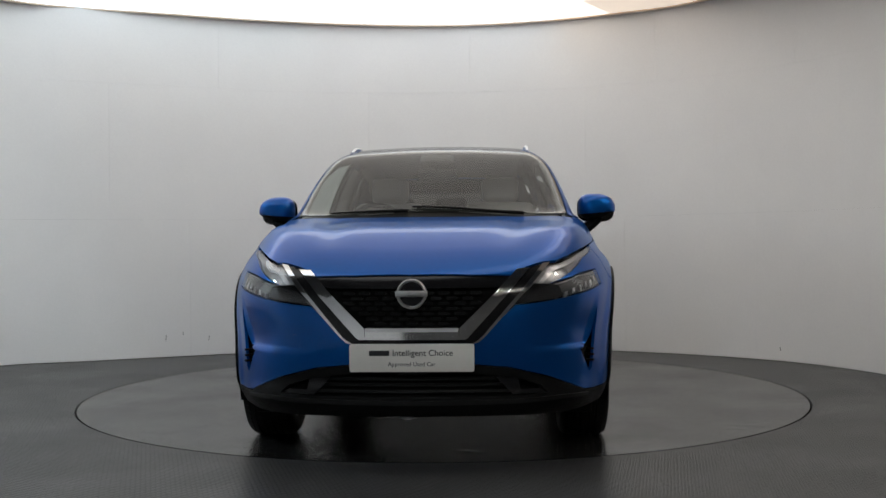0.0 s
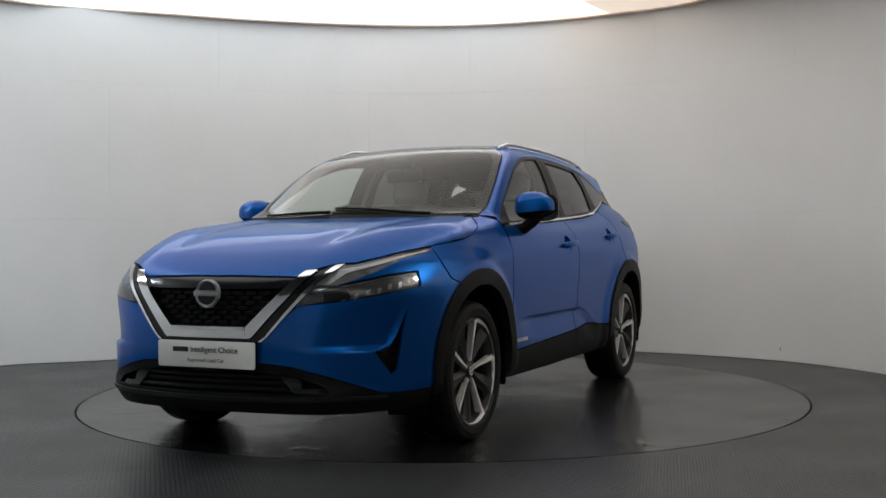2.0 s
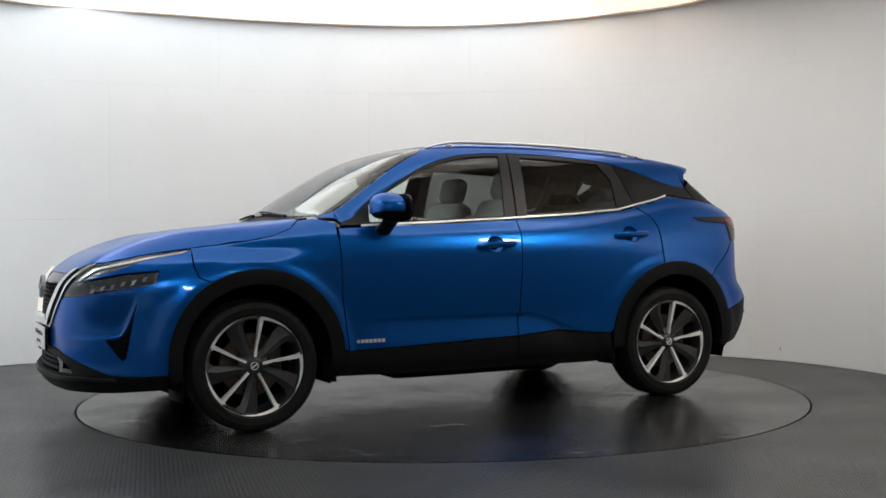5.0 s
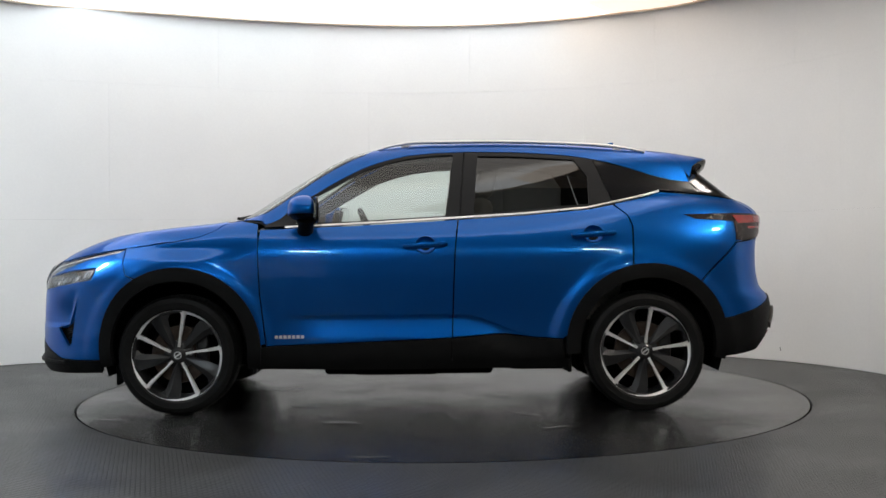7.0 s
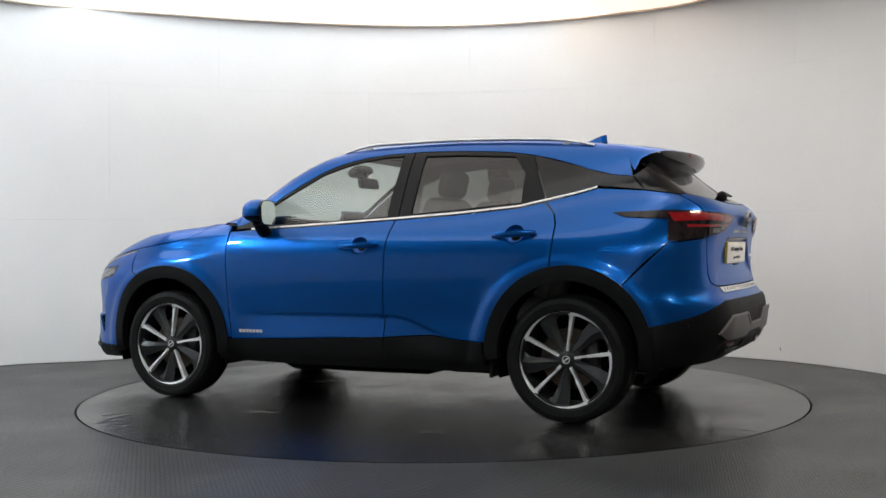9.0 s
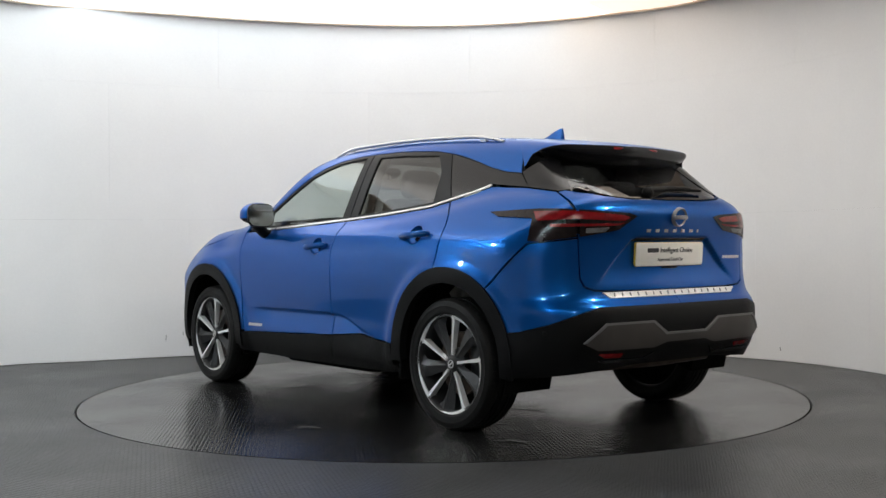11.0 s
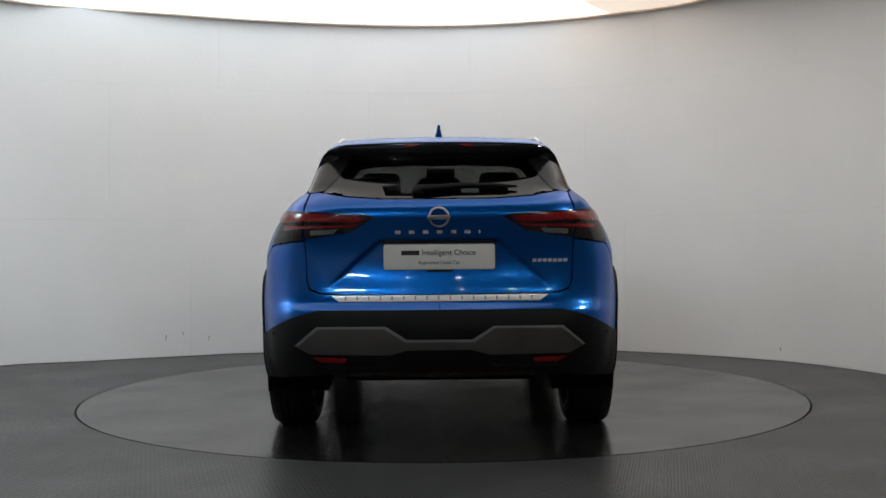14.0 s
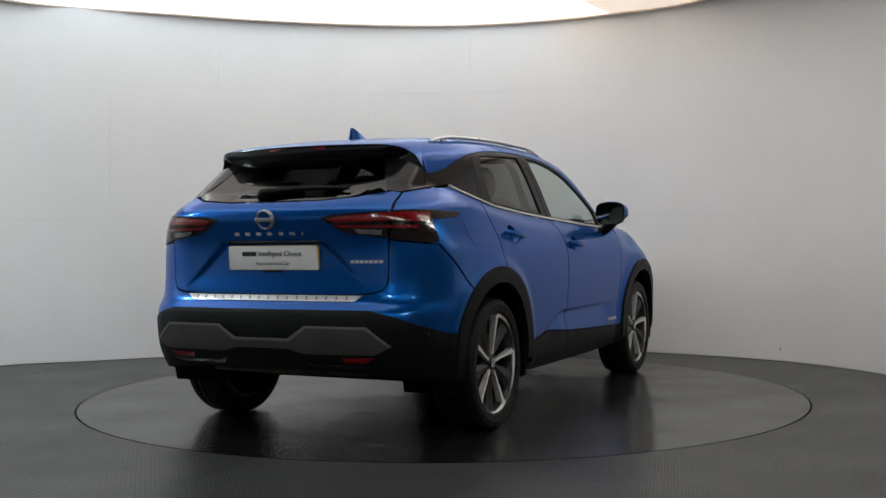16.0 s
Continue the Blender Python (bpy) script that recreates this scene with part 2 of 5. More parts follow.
def add_lathe(bm, profile, m, seg=48, closed=False):
    """Turns (radius, height) points about the z axis of m."""
    rings = []
    for r, h in profile:
        rings.append([bm.verts.new(m @ Vector((r * math.cos(a), r * math.sin(a), h))) for a in (2 * math.pi * k / seg for k in range(seg))])
    pairs = list(zip(rings, rings[1:])) + ([(rings[-1], rings[0])] if closed else [])
    for a, b in pairs:
        for k in range(seg):
            bm.faces.new((a[k], a[(k + 1) % seg], b[(k + 1) % seg], b[k]))


def add_prism(bm, pts, z0, z1, m, bevel=0.0):
    """A flat outline (x, y) with thickness from z0 to z1."""
    a = [bm.verts.new(m @ Vector((x, y, z0))) for x, y in pts]
    b = [bm.verts.new(m @ Vector((x, y, z1))) for x, y in pts]
    n = len(pts)
    fs = [bm.faces.new(a[::-1]), bm.faces.new(b)]
    fs += [bm.faces.new((a[i], a[(i + 1) % n], b[(i + 1) % n], b[i])) for i in range(n)]
    if bevel:
        bmesh.ops.bevel(bm, geom=list(fs[1].edges), offset=bevel, segments=2, affect="EDGES", profile=0.5)


# ---- panels cut from the skin ----
def area2(p):
    x, y = p[:, 0], p[:, 1]
    return float((x * np.roll(y, -1) - np.roll(x, -1) * y).sum())


def dense(pts, step):
    out = []
    for (ax, ay), (bx, by) in zip(pts, pts[1:] + pts[:1]):
        k = max(1, int(math.ceil(math.hypot(bx - ax, by - ay) / step)))
        out += [(ax + (bx - ax) * i / k, ay + (by - ay) * i / k) for i in range(k)]
    return np.array(out)


def round_off(pts, times):
    """Softens the corners of an outline."""
    for _ in range(times):
        pts = [q for (ax, ay), (bx, by) in zip(pts, pts[1:] + pts[:1])
               for q in ((0.8 * ax + 0.2 * bx, 0.8 * ay + 0.2 * by), (0.2 * ax + 0.8 * bx, 0.2 * ay + 0.8 * by))]
    return pts


def inset(p, d):
    t = np.roll(p, -1, 0) - np.roll(p, 1, 0)
    t /= np.linalg.norm(t, axis=1, keepdims=True) + 1e-9
    s = 1 if area2(p) > 0 else -1
    return p + s * d * np.stack([-t[:, 1], t[:, 0]], 1)


def within(q, polys):
    c = np.zeros(len(q), bool)
    for p in polys:
        for (ax, ay), (bx, by) in zip(p, np.roll(p, -1, 0)):
            hit = (ay > q[:, 1]) != (by > q[:, 1])
            c ^= hit & (q[:, 0] < (bx - ax) * (q[:, 1] - ay) / (by - ay + 1e-12) + ax)
    return c


def panel(name, mode, pts, material, parent, holes=(), gap=0.0015, lift=0.0, thick=0.014, grid=0.04, sides=(1,), soft=0, label="", lines=()):
    """A piece of the skin with the given outline, a turned-in edge and its own thickness."""
    step = grid * 0.6
    loops = [inset(dense(round_off(list(pts), soft), step), gap)] + [inset(dense(round_off(list(h), soft), step), -gap) for h in holes]
    lo, hi = loops[0].min(0), loops[0].max(0)
    gx, gy = np.meshgrid(np.arange(lo[0] + grid / 2, hi[0], grid), np.arange(lo[1] + grid / 2, hi[1], grid))
    g = np.stack([gx.ravel(), gy.ravel()], 1)
    for off in lines:                               # closer rows along the door crease
        lx = np.arange(lo[0], hi[0], 0.02)
        g = g[np.abs(g[:, 1] - crease(g[:, 0]) - off) > 0.008]
        g = np.concatenate([g, np.stack([lx, crease(lx) + off], 1)])
    if len(g):
        g = g[within(g, loops)]
    if len(g):
        edge = np.concatenate(loops)
        g = g[np.array([np.min((edge[:, 0] - a) ** 2 + (edge[:, 1] - b) ** 2) > (0.45 * grid if not lines else 0.01) ** 2 for a, b in g], bool)]
    flat, links, k = [], [], 0
    for lp in loops:
        flat += [Vector(v) for v in lp]
        links += [(k + i, k + (i + 1) % len(lp)) for i in range(len(lp))]
        k += len(lp)
    flat += [Vector(v) for v in g]
    from mathutils import geometry
    vs, _, fs, *_ = geometry.delaunay_2d_cdt(flat, links, [], 0, 1e-6)
    v2 = np.array([tuple(v) for v in vs])
    tri = np.array([f for f in fs if len(f) == 3])
    tri = tri[within(v2[tri].mean(1), loops)]
    c = skin(mode, v2[:, 0], v2[:, 1])
    n = normal(c)
    c = c + n * lift
    fn = np.cross(c[tri[:, 1]] - c[tri[:, 0]], c[tri[:, 2]] - c[tri[:, 0]])
    if (fn * n[tri[:, 0]]).sum() < 0:
        tri = tri[:, ::-1]
    # turned-in edge
    count = {}
    for a, b, d in tri.tolist():
        for e in ((a, b), (b, d), (d, a)):
            count[e] = count.get(e, 0) + 1
    border = [e for e in count if (e[1], e[0]) not in count]
    verts, norms, faces = c.tolist(), n.tolist(), tri.tolist()
    for a, b in border:
        out = np.cross(c[b] - c[a], n[a])
        out = (out / (np.linalg.norm(out) + 1e-9)).tolist()
        i = len(verts)
        verts += [c[a].tolist(), c[b].tolist(), (c[b] - n[b] * thick).tolist(), (c[a] - n[a] * thick).tolist()]
        norms += [out] * 4
        faces.append((i + 1, i, i + 3, i + 2))
    V, N, allv, alln, allf = np.array(verts), np.array(norms), [], [], []
    for s in sides:
        k = len(allv)
        allv += (V * [1, s, 1]).tolist()
        alln += (N * [1, s, 1]).tolist()
        allf += [tuple(k + i for i in (f if s > 0 else f[::-1])) for f in faces]
    return mesh_part(name, allv, allf, material, parent, alln, label)


def rear_u(y, z):
    """Side-loop place of a point of the rear view."""
    p = skin("R", [y], [z])[0]
    return FAN_R - REACH * math.atan2(FAN_R - p[0], y)


def sym(pts):
    """A whole outline from its half at y >= 0 (y first)."""
    return list(pts) + [(-y, z) for y, z in reversed(pts)]


def sym_t(pts):
    return list(pts) + [(x, -y) for x, y in reversed(pts)]


def to_u(x):
    if x > FAN_F:
        return FAN_F + REACH * math.atan((x - FAN_F) / 0.9)
    if x < FAN_R:
        return FAN_R + REACH * math.atan((x - FAN_R) / 0.9)
    return x


def arc(cx, cz, r, a0, a1, n=14):
    return [(to_u(cx + r * math.cos(radians(a0 + (a1 - a0) * i / n))), cz + r * math.sin(radians(a0 + (a1 - a0) * i / n))) for i in range(n + 1)]


# ---- the car ----
UF, UR = FAN_F + REACH * math.pi / 2, FAN_R - REACH * math.pi / 2
ARCH_F, ARCH_R, CUT_F, CUT_R = (AXLE - 0.010, 0.370), (-AXLE - 0.018, 0.372), 0.458, 0.458
car = tagged(new("car"), "metallic blue crossover car with black cladding on a turntable", "car")
BOTH, LEFT, RIGHT = (1, -1), (1,), (-1,)

BELT = [(0.84, 1.066), (0.27, 1.092), (-0.28, 1.120), (-0.67, 1.143), (-1.03, 1.174), (-1.18, 1.206), (-1.49, 1.270)]
LAMPLINE = [(2.17, 0.871), (2.06, 0.882), (1.96, 0.904), (1.86, 0.925), (1.75, 0.941)]
DLO = [(0.83, 1.084), (0.67, 1.188), (0.54, 1.264), (0.28, 1.408), (0.15, 1.455), (0.02, 1.486), (-0.15, 1.503), (-0.33, 1.509), (-0.62, 1.503), (-0.92, 1.482), (-1.07, 1.458), (-1.43, 1.362), (-1.60, 1.330), (-1.735, 1.318)]
HOODLINE = [(1.66, 0.952), (1.53, 0.966), (1.36, 0.986), (1.22, 1.012), (1.12, 1.050), (1.06, 1.095)]


def make_shell():
    pts = [(UF, 0.26), (UF, 0.80), (2.2, 0.79), (1.9, 0.84), (1.6, 0.90), (1.1, 0.98), (0.85, 1.02), (-0.3, 1.07), (-1.1, 1.12), (-1.5, 1.17), (-1.95, 1.15), (UR, 1.13), (UR, 0.40), (-1.80, 0.34)]
    pts += arc(*ARCH_R, 0.44, 190, -12) + [(-0.85, 0.26), (0.85, 0.26)] + arc(*ARCH_F, 0.43, 192, -10) + [(1.80, 0.27)]
    panel("inner_shell", "S", pts, MATTBLACK, car, gap=0, lift=-0.028, thick=0.004, grid=0.07, sides=BOTH)
    panel("inner_bonnet", "T", sym_t([(2.12, 0.0), (2.05, 0.5), (1.8, 0.7), (1.2, 0.75), (1.0, 0.70), (1.0, 0.0)]), MATTBLACK, car, gap=0, lift=-0.03, thick=0.004, grid=0.08)
    bm = bmesh.new()
    add_box(bm, (0.98, 1.50, 0.06), pose(0.02, 0, 0.238), 0.025)
    add_box(bm, (0.34, 1.40, 0.05), pose(-0.74, 0, 0.250), 0.02)
    add_box(bm, (3.45, 1.00, 0.08), pose(0.20, 0, 0.285), 0.02)
    add_box(bm, (0.5, 0.5, 0.05), pose(0.1, 0.3, 0.205), 0.02)
    part("underbody", bm, MATTBLACK, car)
    bm = bmesh.new()
    add_tube(bm, [(-1.93, -0.46, 0.335), (-1.96, 0.0, 0.330), (-1.93, 0.46, 0.335)], 0.016)
    part("exhaust", bm, DISC, car)
    bm = bmesh.new()
    add_box(bm, (0.30, 0.46, 0.10), pose(-1.72, 0.22, 0.36), 0.04, 3)
    part("silencer", bm, MATTBLACK, car)
    for cx, cz in (ARCH_F, ARCH_R):
        for s in (1, -1):
            bm = bmesh.new()
            rings = [[bm.verts.new((cx + r * math.cos(radians(a)), s * y, cz + r * math.sin(radians(a)))) for a in range(-20, 201, 10)] for r, y in ((0.425, 0.870), (0.425, 0.56), (0.02, 0.55))]
            for a, b in zip(rings, rings[1:]):
                for i in range(len(a) - 1):
                    bm.faces.new((a[i], a[i + 1], b[i + 1], b[i]))
            part("arch_liner", bm, MATTBLACK, car)


def make_front():
    rim = skin("S", [u for u, z in LAMPLINE + HOODLINE], [z for u, z in LAMPLINE + HOODLINE])
    hood = [(2.198, 0.0), (2.192, 0.25), (2.178, 0.42)] + [(p[0], p[1]) for p in rim] + [(1.09, 0.60), (1.115, 0.35), (1.12, 0.0)]
    panel("bonnet", "T", sym_t(hood), BLUE, car, grid=0.035)
    cowl = [(1.115, 0.0), (1.11, 0.35), (1.085, 0.60), (1.045, 0.69), (0.985, 0.69), (1.00, 0.60), (1.03, 0.35), (1.04, 0.0)]
    panel("cowl", "T", sym_t(cowl), PLASTIC, car, lift=-0.006)
    for s in (LEFT, RIGHT):
        fender = HOODLINE + [(0.98, 1.106), (0.875, 1.085), (0.868, 0.95), (0.860, 0.69), (0.825, 0.405), (0.872, 0.395)] + arc(*ARCH_F, CUT_F, 172, 62) + [(1.60, 0.80), (1.63, 0.86)]
        panel("front_wing", "S", fender, BLUE, car, sides=s, grid=0.018)
    strip_low = [(1.66, 0.945), (1.70, 0.925), (1.86, 0.895), (1.96, 0.855), (2.09, 0.805), (2.14, 0.788)]
    main_top = [(2.08, 0.800), (1.95, 0.828), (1.79, 0.842), (1.795, 0.775)]
    main_low = [(1.92, 0.752), (2.05, 0.730), (2.15, 0.715), (2.285, 0.698)]
    bumper = strip_low + main_top + main_low + [(2.36, 0.62), (2.44, 0.535), (2.48, 0.49), (UF, 0.49), (UF, 0.452), (2.44, 0.452), (2.31, 0.438), (2.17, 0.395), (1.98, 0.318), (1.88, 0.312), (1.745, 0.318)] + arc(*ARCH_F, CUT_F, -4, 61)[1:] + [(1.605, 0.80), (1.635, 0.86)]
    intake = [(1.866, 0.680), (1.888, 0.625), (1.914, 0.560), (1.942, 0.517), (2.005, 0.495), (1.968, 0.440), (1.936, 0.392), (1.918, 0.408), (1.902, 0.500), (1.884, 0.600)]
    panel("front_bumper", "S", bumper, BLUE, car, holes=[intake], sides=BOTH, grid=0.014)
    for s in (LEFT, RIGHT):
        panel("air_curtain", "S", intake, PLASTIC, car, gap=-0.006, lift=-0.030, thick=0.002, sides=s, grid=0.03)
        y = 0.79 * s[0]
        bm = bmesh.new()
        for k in range(3):
            add_box(bm, (0.012, 0.055, 0.010), pose(1.958, y - 0.025 * s[0], 0.44 + 0.025 * k, 0, 0, -40 * s[0]), 0.003)
        part("air_curtain_fin", bm, PLASTIC, car)
        # parking sensor
        bm = bmesh.new()
        c = skin("S", [1.70], [0.53])[0]
        bmesh.ops.create_uvsphere(bm, u_segments=12, v_segments=8, radius=0.012, matrix=Matrix.Translation((c[0], c[1] * s[0], c[2])) @ Matrix.Diagonal((1, 0.3, 1, 1)))
        part("parking_sensor", bm, BLUE, car)
    # lower mouth
    mouth = [(UF, 0.448), (2.44, 0.448), (2.31, 0.434), (2.17, 0.391), (1.98, 0.314), (1.88, 0.308), (1.742, 0.314), (1.755, 0.245), (2.0, 0.232), (2.3, 0.232), (UF, 0.232)]
    hole = [(UF, 0.415), (2.46, 0.415), (2.30, 0.398), (2.20, 0.360), (2.17, 0.325), (2.30, 0.318), (UF, 0.318)]
    panel("lower_bumper", "S", mouth + hole[::-1], PLASTIC, car, gap=0.0, lift=0.004, sides=BOTH, grid=0.03, thick=0.03)
    panel("lower_grille_back", "S", hole, MATTBLACK, car, gap=-0.01, lift=-0.035, thick=0.002, sides=BOTH, grid=0.05)
    for z in (0.342, 0.366, 0.390):
        panel("lower_grille_bar", "S", [(UF, z + 0.006), (2.30 - (z - 0.34) * 0.5, z + 0.006), (2.30 - (z - 0.34) * 0.5, z - 0.006), (UF, z - 0.006)], PLASTIC, car, gap=0, lift=-0.012, thick=0.02, sides=BOTH, grid=0.04)
    for s in (LEFT, RIGHT):
        panel("fog_frame", "S", [(2.28, 0.405), (2.36, 0.40), (2.30, 0.325), (2.16, 0.325), (2.19, 0.345), (2.27, 0.345)], GLOSSBLACK, car, gap=0, lift=-0.008, sides=s, grid=0.03)
    lip = [(UF, 0.302), (2.30, 0.306), (2.12, 0.312), (1.96, 0.305), (1.96, 0.293), (2.12, 0.296), (2.30, 0.288), (UF, 0.284)]
    panel("front_lip", "S", lip, LIPGREY, car, gap=0, lift=0.012, thick=0.012, sides=BOTH, grid=0.03)
    # grille, upper gloss panel and V trims
    back = [(0.0, 0.838), (0.49, 0.838), (0.43, 0.76), (0.26, 0.58), (0.24, 0.555), (0.0, 0.555)]
    panel("grille_back", "F", sym(back), MATTBLACK, car, gap=-0.004, lift=-0.03, thick=0.004, grid=0.06)
    upper = [(0.0, 0.838), (0.442, 0.838), (0.392, 0.785), (0.36, 0.775), (0.0, 0.772)]
    panel("grille_panel", "F", sym(upper), GLOSSBLACK, car, lift=-0.006, thick=0.02)
    for row in range(8):
        z = 0.752 - 0.0215 * row
        half = 0.365 - (0.775 - z) * 0.93
        n = int(half / 0.034)
        for k in range(-n, n + 1):
            y = k * 0.068 + (0.034 if row % 2 else 0)
            if abs(y) + 0.03 > half:
                continue
            panel_tile(y, z)
    for s in (LEFT, RIGHT):
        panel("v_trim", "F", [(0.446, 0.844), (0.497, 0.846), (0.236, 0.566), (0.222, 0.556), (0.200, 0.570), (0.200, 0.604)], CHROME, car, gap=0.0, lift=0.014, thick=0.03, sides=s, grid=0.03, label="chrome V-shaped grille trim")
        panel("v_band", "F", [(0.499, 0.846), (0.555, 0.868), (0.292, 0.566), (0.254, 0.543), (0.225, 0.550), (0.238, 0.564)], GLOSSBLACK, car, gap=0.0, lift=0.004, thick=0.02, sides=s, grid=0.03)
        panel("thin_trim", "F", [(0.555, 0.868), (0.588, 0.874), (0.306, 0.566), (0.278, 0.543), (0.254, 0.540), (0.292, 0.564)], CHROME, car, gap=0.0, lift=0.008, thick=0.02, sides=s, grid=0.03)
    panel("v_trim_base", "F", sym([(0.0, 0.602), (0.198, 0.602), (0.198, 0.572), (0.225, 0.557), (0.0, 0.557)]), CHROME, car, gap=0, lift=0.015, thick=0.03, grid=0.03, label="chrome grille base bar")
    # upper facet of the base bar, its shine laid on as a paler strip
    panel("v_trim_bright_facet", "F", sym([(0.0, 0.606), (0.196, 0.606), (0.192, 0.590), (0.0, 0.590)]), SATIN, car, gap=0, lift=0.021, thick=0.01, grid=0.03)
    panel("tow_cover", "S", [(2.19, 0.575), (2.245, 0.575), (2.245, 0.52), (2.19, 0.52)], BLUE, car, gap=0, lift=0.0012, thick=0.002, sides=RIGHT, grid=0.02)
    panel("grille_lip", "F", sym([(0.0, 0.556), (0.262, 0.551), (0.255, 0.530), (0.0, 0.530)]), GLOSSBLACK, car, gap=0, lift=0.004, grid=0.04)
    emblem((2.262, 0, 0.75), 0.064, 1, 5)


def panel_tile(y, z):
    c = skin("F", [y], [z])[0]
    bm = bmesh.new()
    add_prism(bm, [(-0.026, 0.0), (-0.024, 0.0075), (0.018, 0.0075), (0.026, 0.0), (0.018, -0.0075), (-0.024, -0.0075)], -0.02, 0.0, Matrix.Translation((c[0] - 0.012, c[1], c[2])) @ Matrix(((0, 0, 1, 0), (1, 0, 0, 0), (0, 1, 0, 0), (0, 0, 0, 1))))
    part("grille_cell", bm, PLASTIC, car, smooth=False)


def emblem(at, r, facing, lean=0):
    """Round badge: a ring with a bar across it."""
    m = Matrix.Translation(at) @ Matrix(((0, 0, facing, 0), (facing, 0, 0, 0), (0, 1, 0, 0), (0, 0, 0, 1))) @ pose(0, 0, 0, -lean)
    bm = bmesh.new()
    add_lathe(bm, [(0.001, 0.012), (r * 0.80, 0.012), (r * 0.84, 0.0), (0.001, 0.0)], m, 40)
    disc = part("badge", bm, GLOSSBLACK if facing > 0 else BLUE, car)
    bm = bmesh.new()
    add_lathe(bm, [(r * 0.80, 0.0), (r * 0.80, 0.016), (r * 0.90, 0.021), (r, 0.014), (r, 0.0)], m, 40, True)
    part("ring", bm, BADGE, disc)
    bm = bmesh.new()
    add_box(bm, (r * 2.12, r * 0.42, 0.012), m @ pose(0, 0, 0.018), 0.004)
    part("bar", bm, BADGE, disc)


def make_lamps():
    for s in (LEFT, RIGHT):
        pod = [(1.63, 0.953), (1.86, 0.922), (2.06, 0.878), (2.17, 0.868), (2.31, 0.690), (2.285, 0.700), (2.15, 0.717), (1.92, 0.754), (1.797, 0.777), (1.792, 0.840), (1.95, 0.826), (2.08, 0.798), (2.14, 0.788), (2.09, 0.803), (1.96, 0.853), (1.86, 0.893), (1.70, 0.923)]
        lamp = panel("headlamp", "S", pod, LAMPGREY, car, gap=0.002, lift=-0.014, thick=0.02, sides=s, grid=0.03, label="clear headlamp with grey bezel")
        panel("lens", "S", pod, CLEAR, lamp, gap=0.002, lift=0.001, thick=0.002, sides=s, grid=0.03).visible_shadow = False
        panel("light_guide", "S", [(1.68, 0.942), (1.86, 0.912), (2.05, 0.868), (2.12, 0.858), (2.21, 0.77), (2.19, 0.775), (2.10, 0.843), (2.04, 0.858), (1.86, 0.903), (1.69, 0.934)], LAMPWHITE, lamp, gap=0, lift=-0.006, thick=0.006, sides=s, grid=0.02)
        panel("lamp_end_cover", "S", [(2.10, 0.776), (2.13, 0.786), (2.205, 0.790), (2.306, 0.694), (2.285, 0.702), (2.15, 0.719), (2.09, 0.730)], GLOSSBLACK, lamp, gap=0, lift=-0.003, thick=0.006, sides=s, grid=0.02)
        tray = [(1.805, 0.834), (1.95, 0.819), (2.08, 0.790), (2.20, 0.760), (2.26, 0.712), (2.15, 0.724), (1.92, 0.760), (1.808, 0.782)]
        panel("lamp_tray", "S", tray, LAMPDARK, lamp, gap=0, lift=-0.009, thick=0.006, sides=s, grid=0.02)
        for k in range(7):
            u = 1.835 + 0.045 * k
            zt = 0.815 - 0.0115 * k - 0.004 * (k % 2)
            panel("reflector", "S", [(u, zt), (u + 0.016, zt - 0.005), (u + 0.020, zt - 0.026 - 0.006 * (k % 2)), (u + 0.006, zt - 0.024)], LAMPWHITE if k % 3 == 1 else LAMPGREY, lamp, gap=0, lift=-0.005, thick=0.004, sides=s, grid=0.02)
        # tail lamp
        seam = rear_u(0.648, 1.06)
        outer = [(-1.60, 1.120), (-1.91, 1.127), (-2.03, 1.124), (seam + 0.006, 1.120), (seam + 0.006, 0.988), (-1.91, 0.966), (-1.858, 0.972), (-1.875, 1.080), (-1.665, 1.094)]
        inner = [(seam - 0.006, 1.120), (-2.37, 1.104), (-2.425, 1.092), (-2.30, 1.022), (seam - 0.006, 0.989)]
        lamp = panel("tail_lamp", "S", outer, LAMPSMOKE, car, gap=0.001, lift=0.006, thick=0.02, sides=s, grid=0.025, label="red and smoked tail lamp")
        panel("inner_lens", "S", inner, LAMPSMOKE, lamp, gap=0.001, lift=0.006, thick=0.02, sides=s, grid=0.025)
        panel("red_band", "S", [(-1.88, 1.112), (-2.05, 1.112), (-2.33, 1.094), (-2.375, 1.085), (-2.33, 1.068), (-2.08, 1.075), (-1.90, 1.066)], LAMPRED, lamp, gap=0, lift=0.0085, thick=0.003, sides=s, grid=0.025)
        panel("red_band", "S", [(-1.96, 1.050), (-2.30, 1.056), (-2.345, 1.060), (-2.30, 1.046), (-1.96, 1.036)], LAMPRED, lamp, gap=0, lift=0.0085, thick=0.003, sides=s, grid=0.025)
        panel("reversing_lens", "S", [(-2.12, 1.030), (-2.24, 1.036), (-2.22, 1.015), (-2.12, 1.008)], LAMPGREY, lamp, gap=0, lift=0.0085, thick=0.003, sides=s, grid=0.02)


def cup_outline(x, z):
    return [(x + 0.056 * math.cos(a), z + 0.050 * math.sin(a)) for a in (2 * math.pi * i / 28 for i in range(28))]


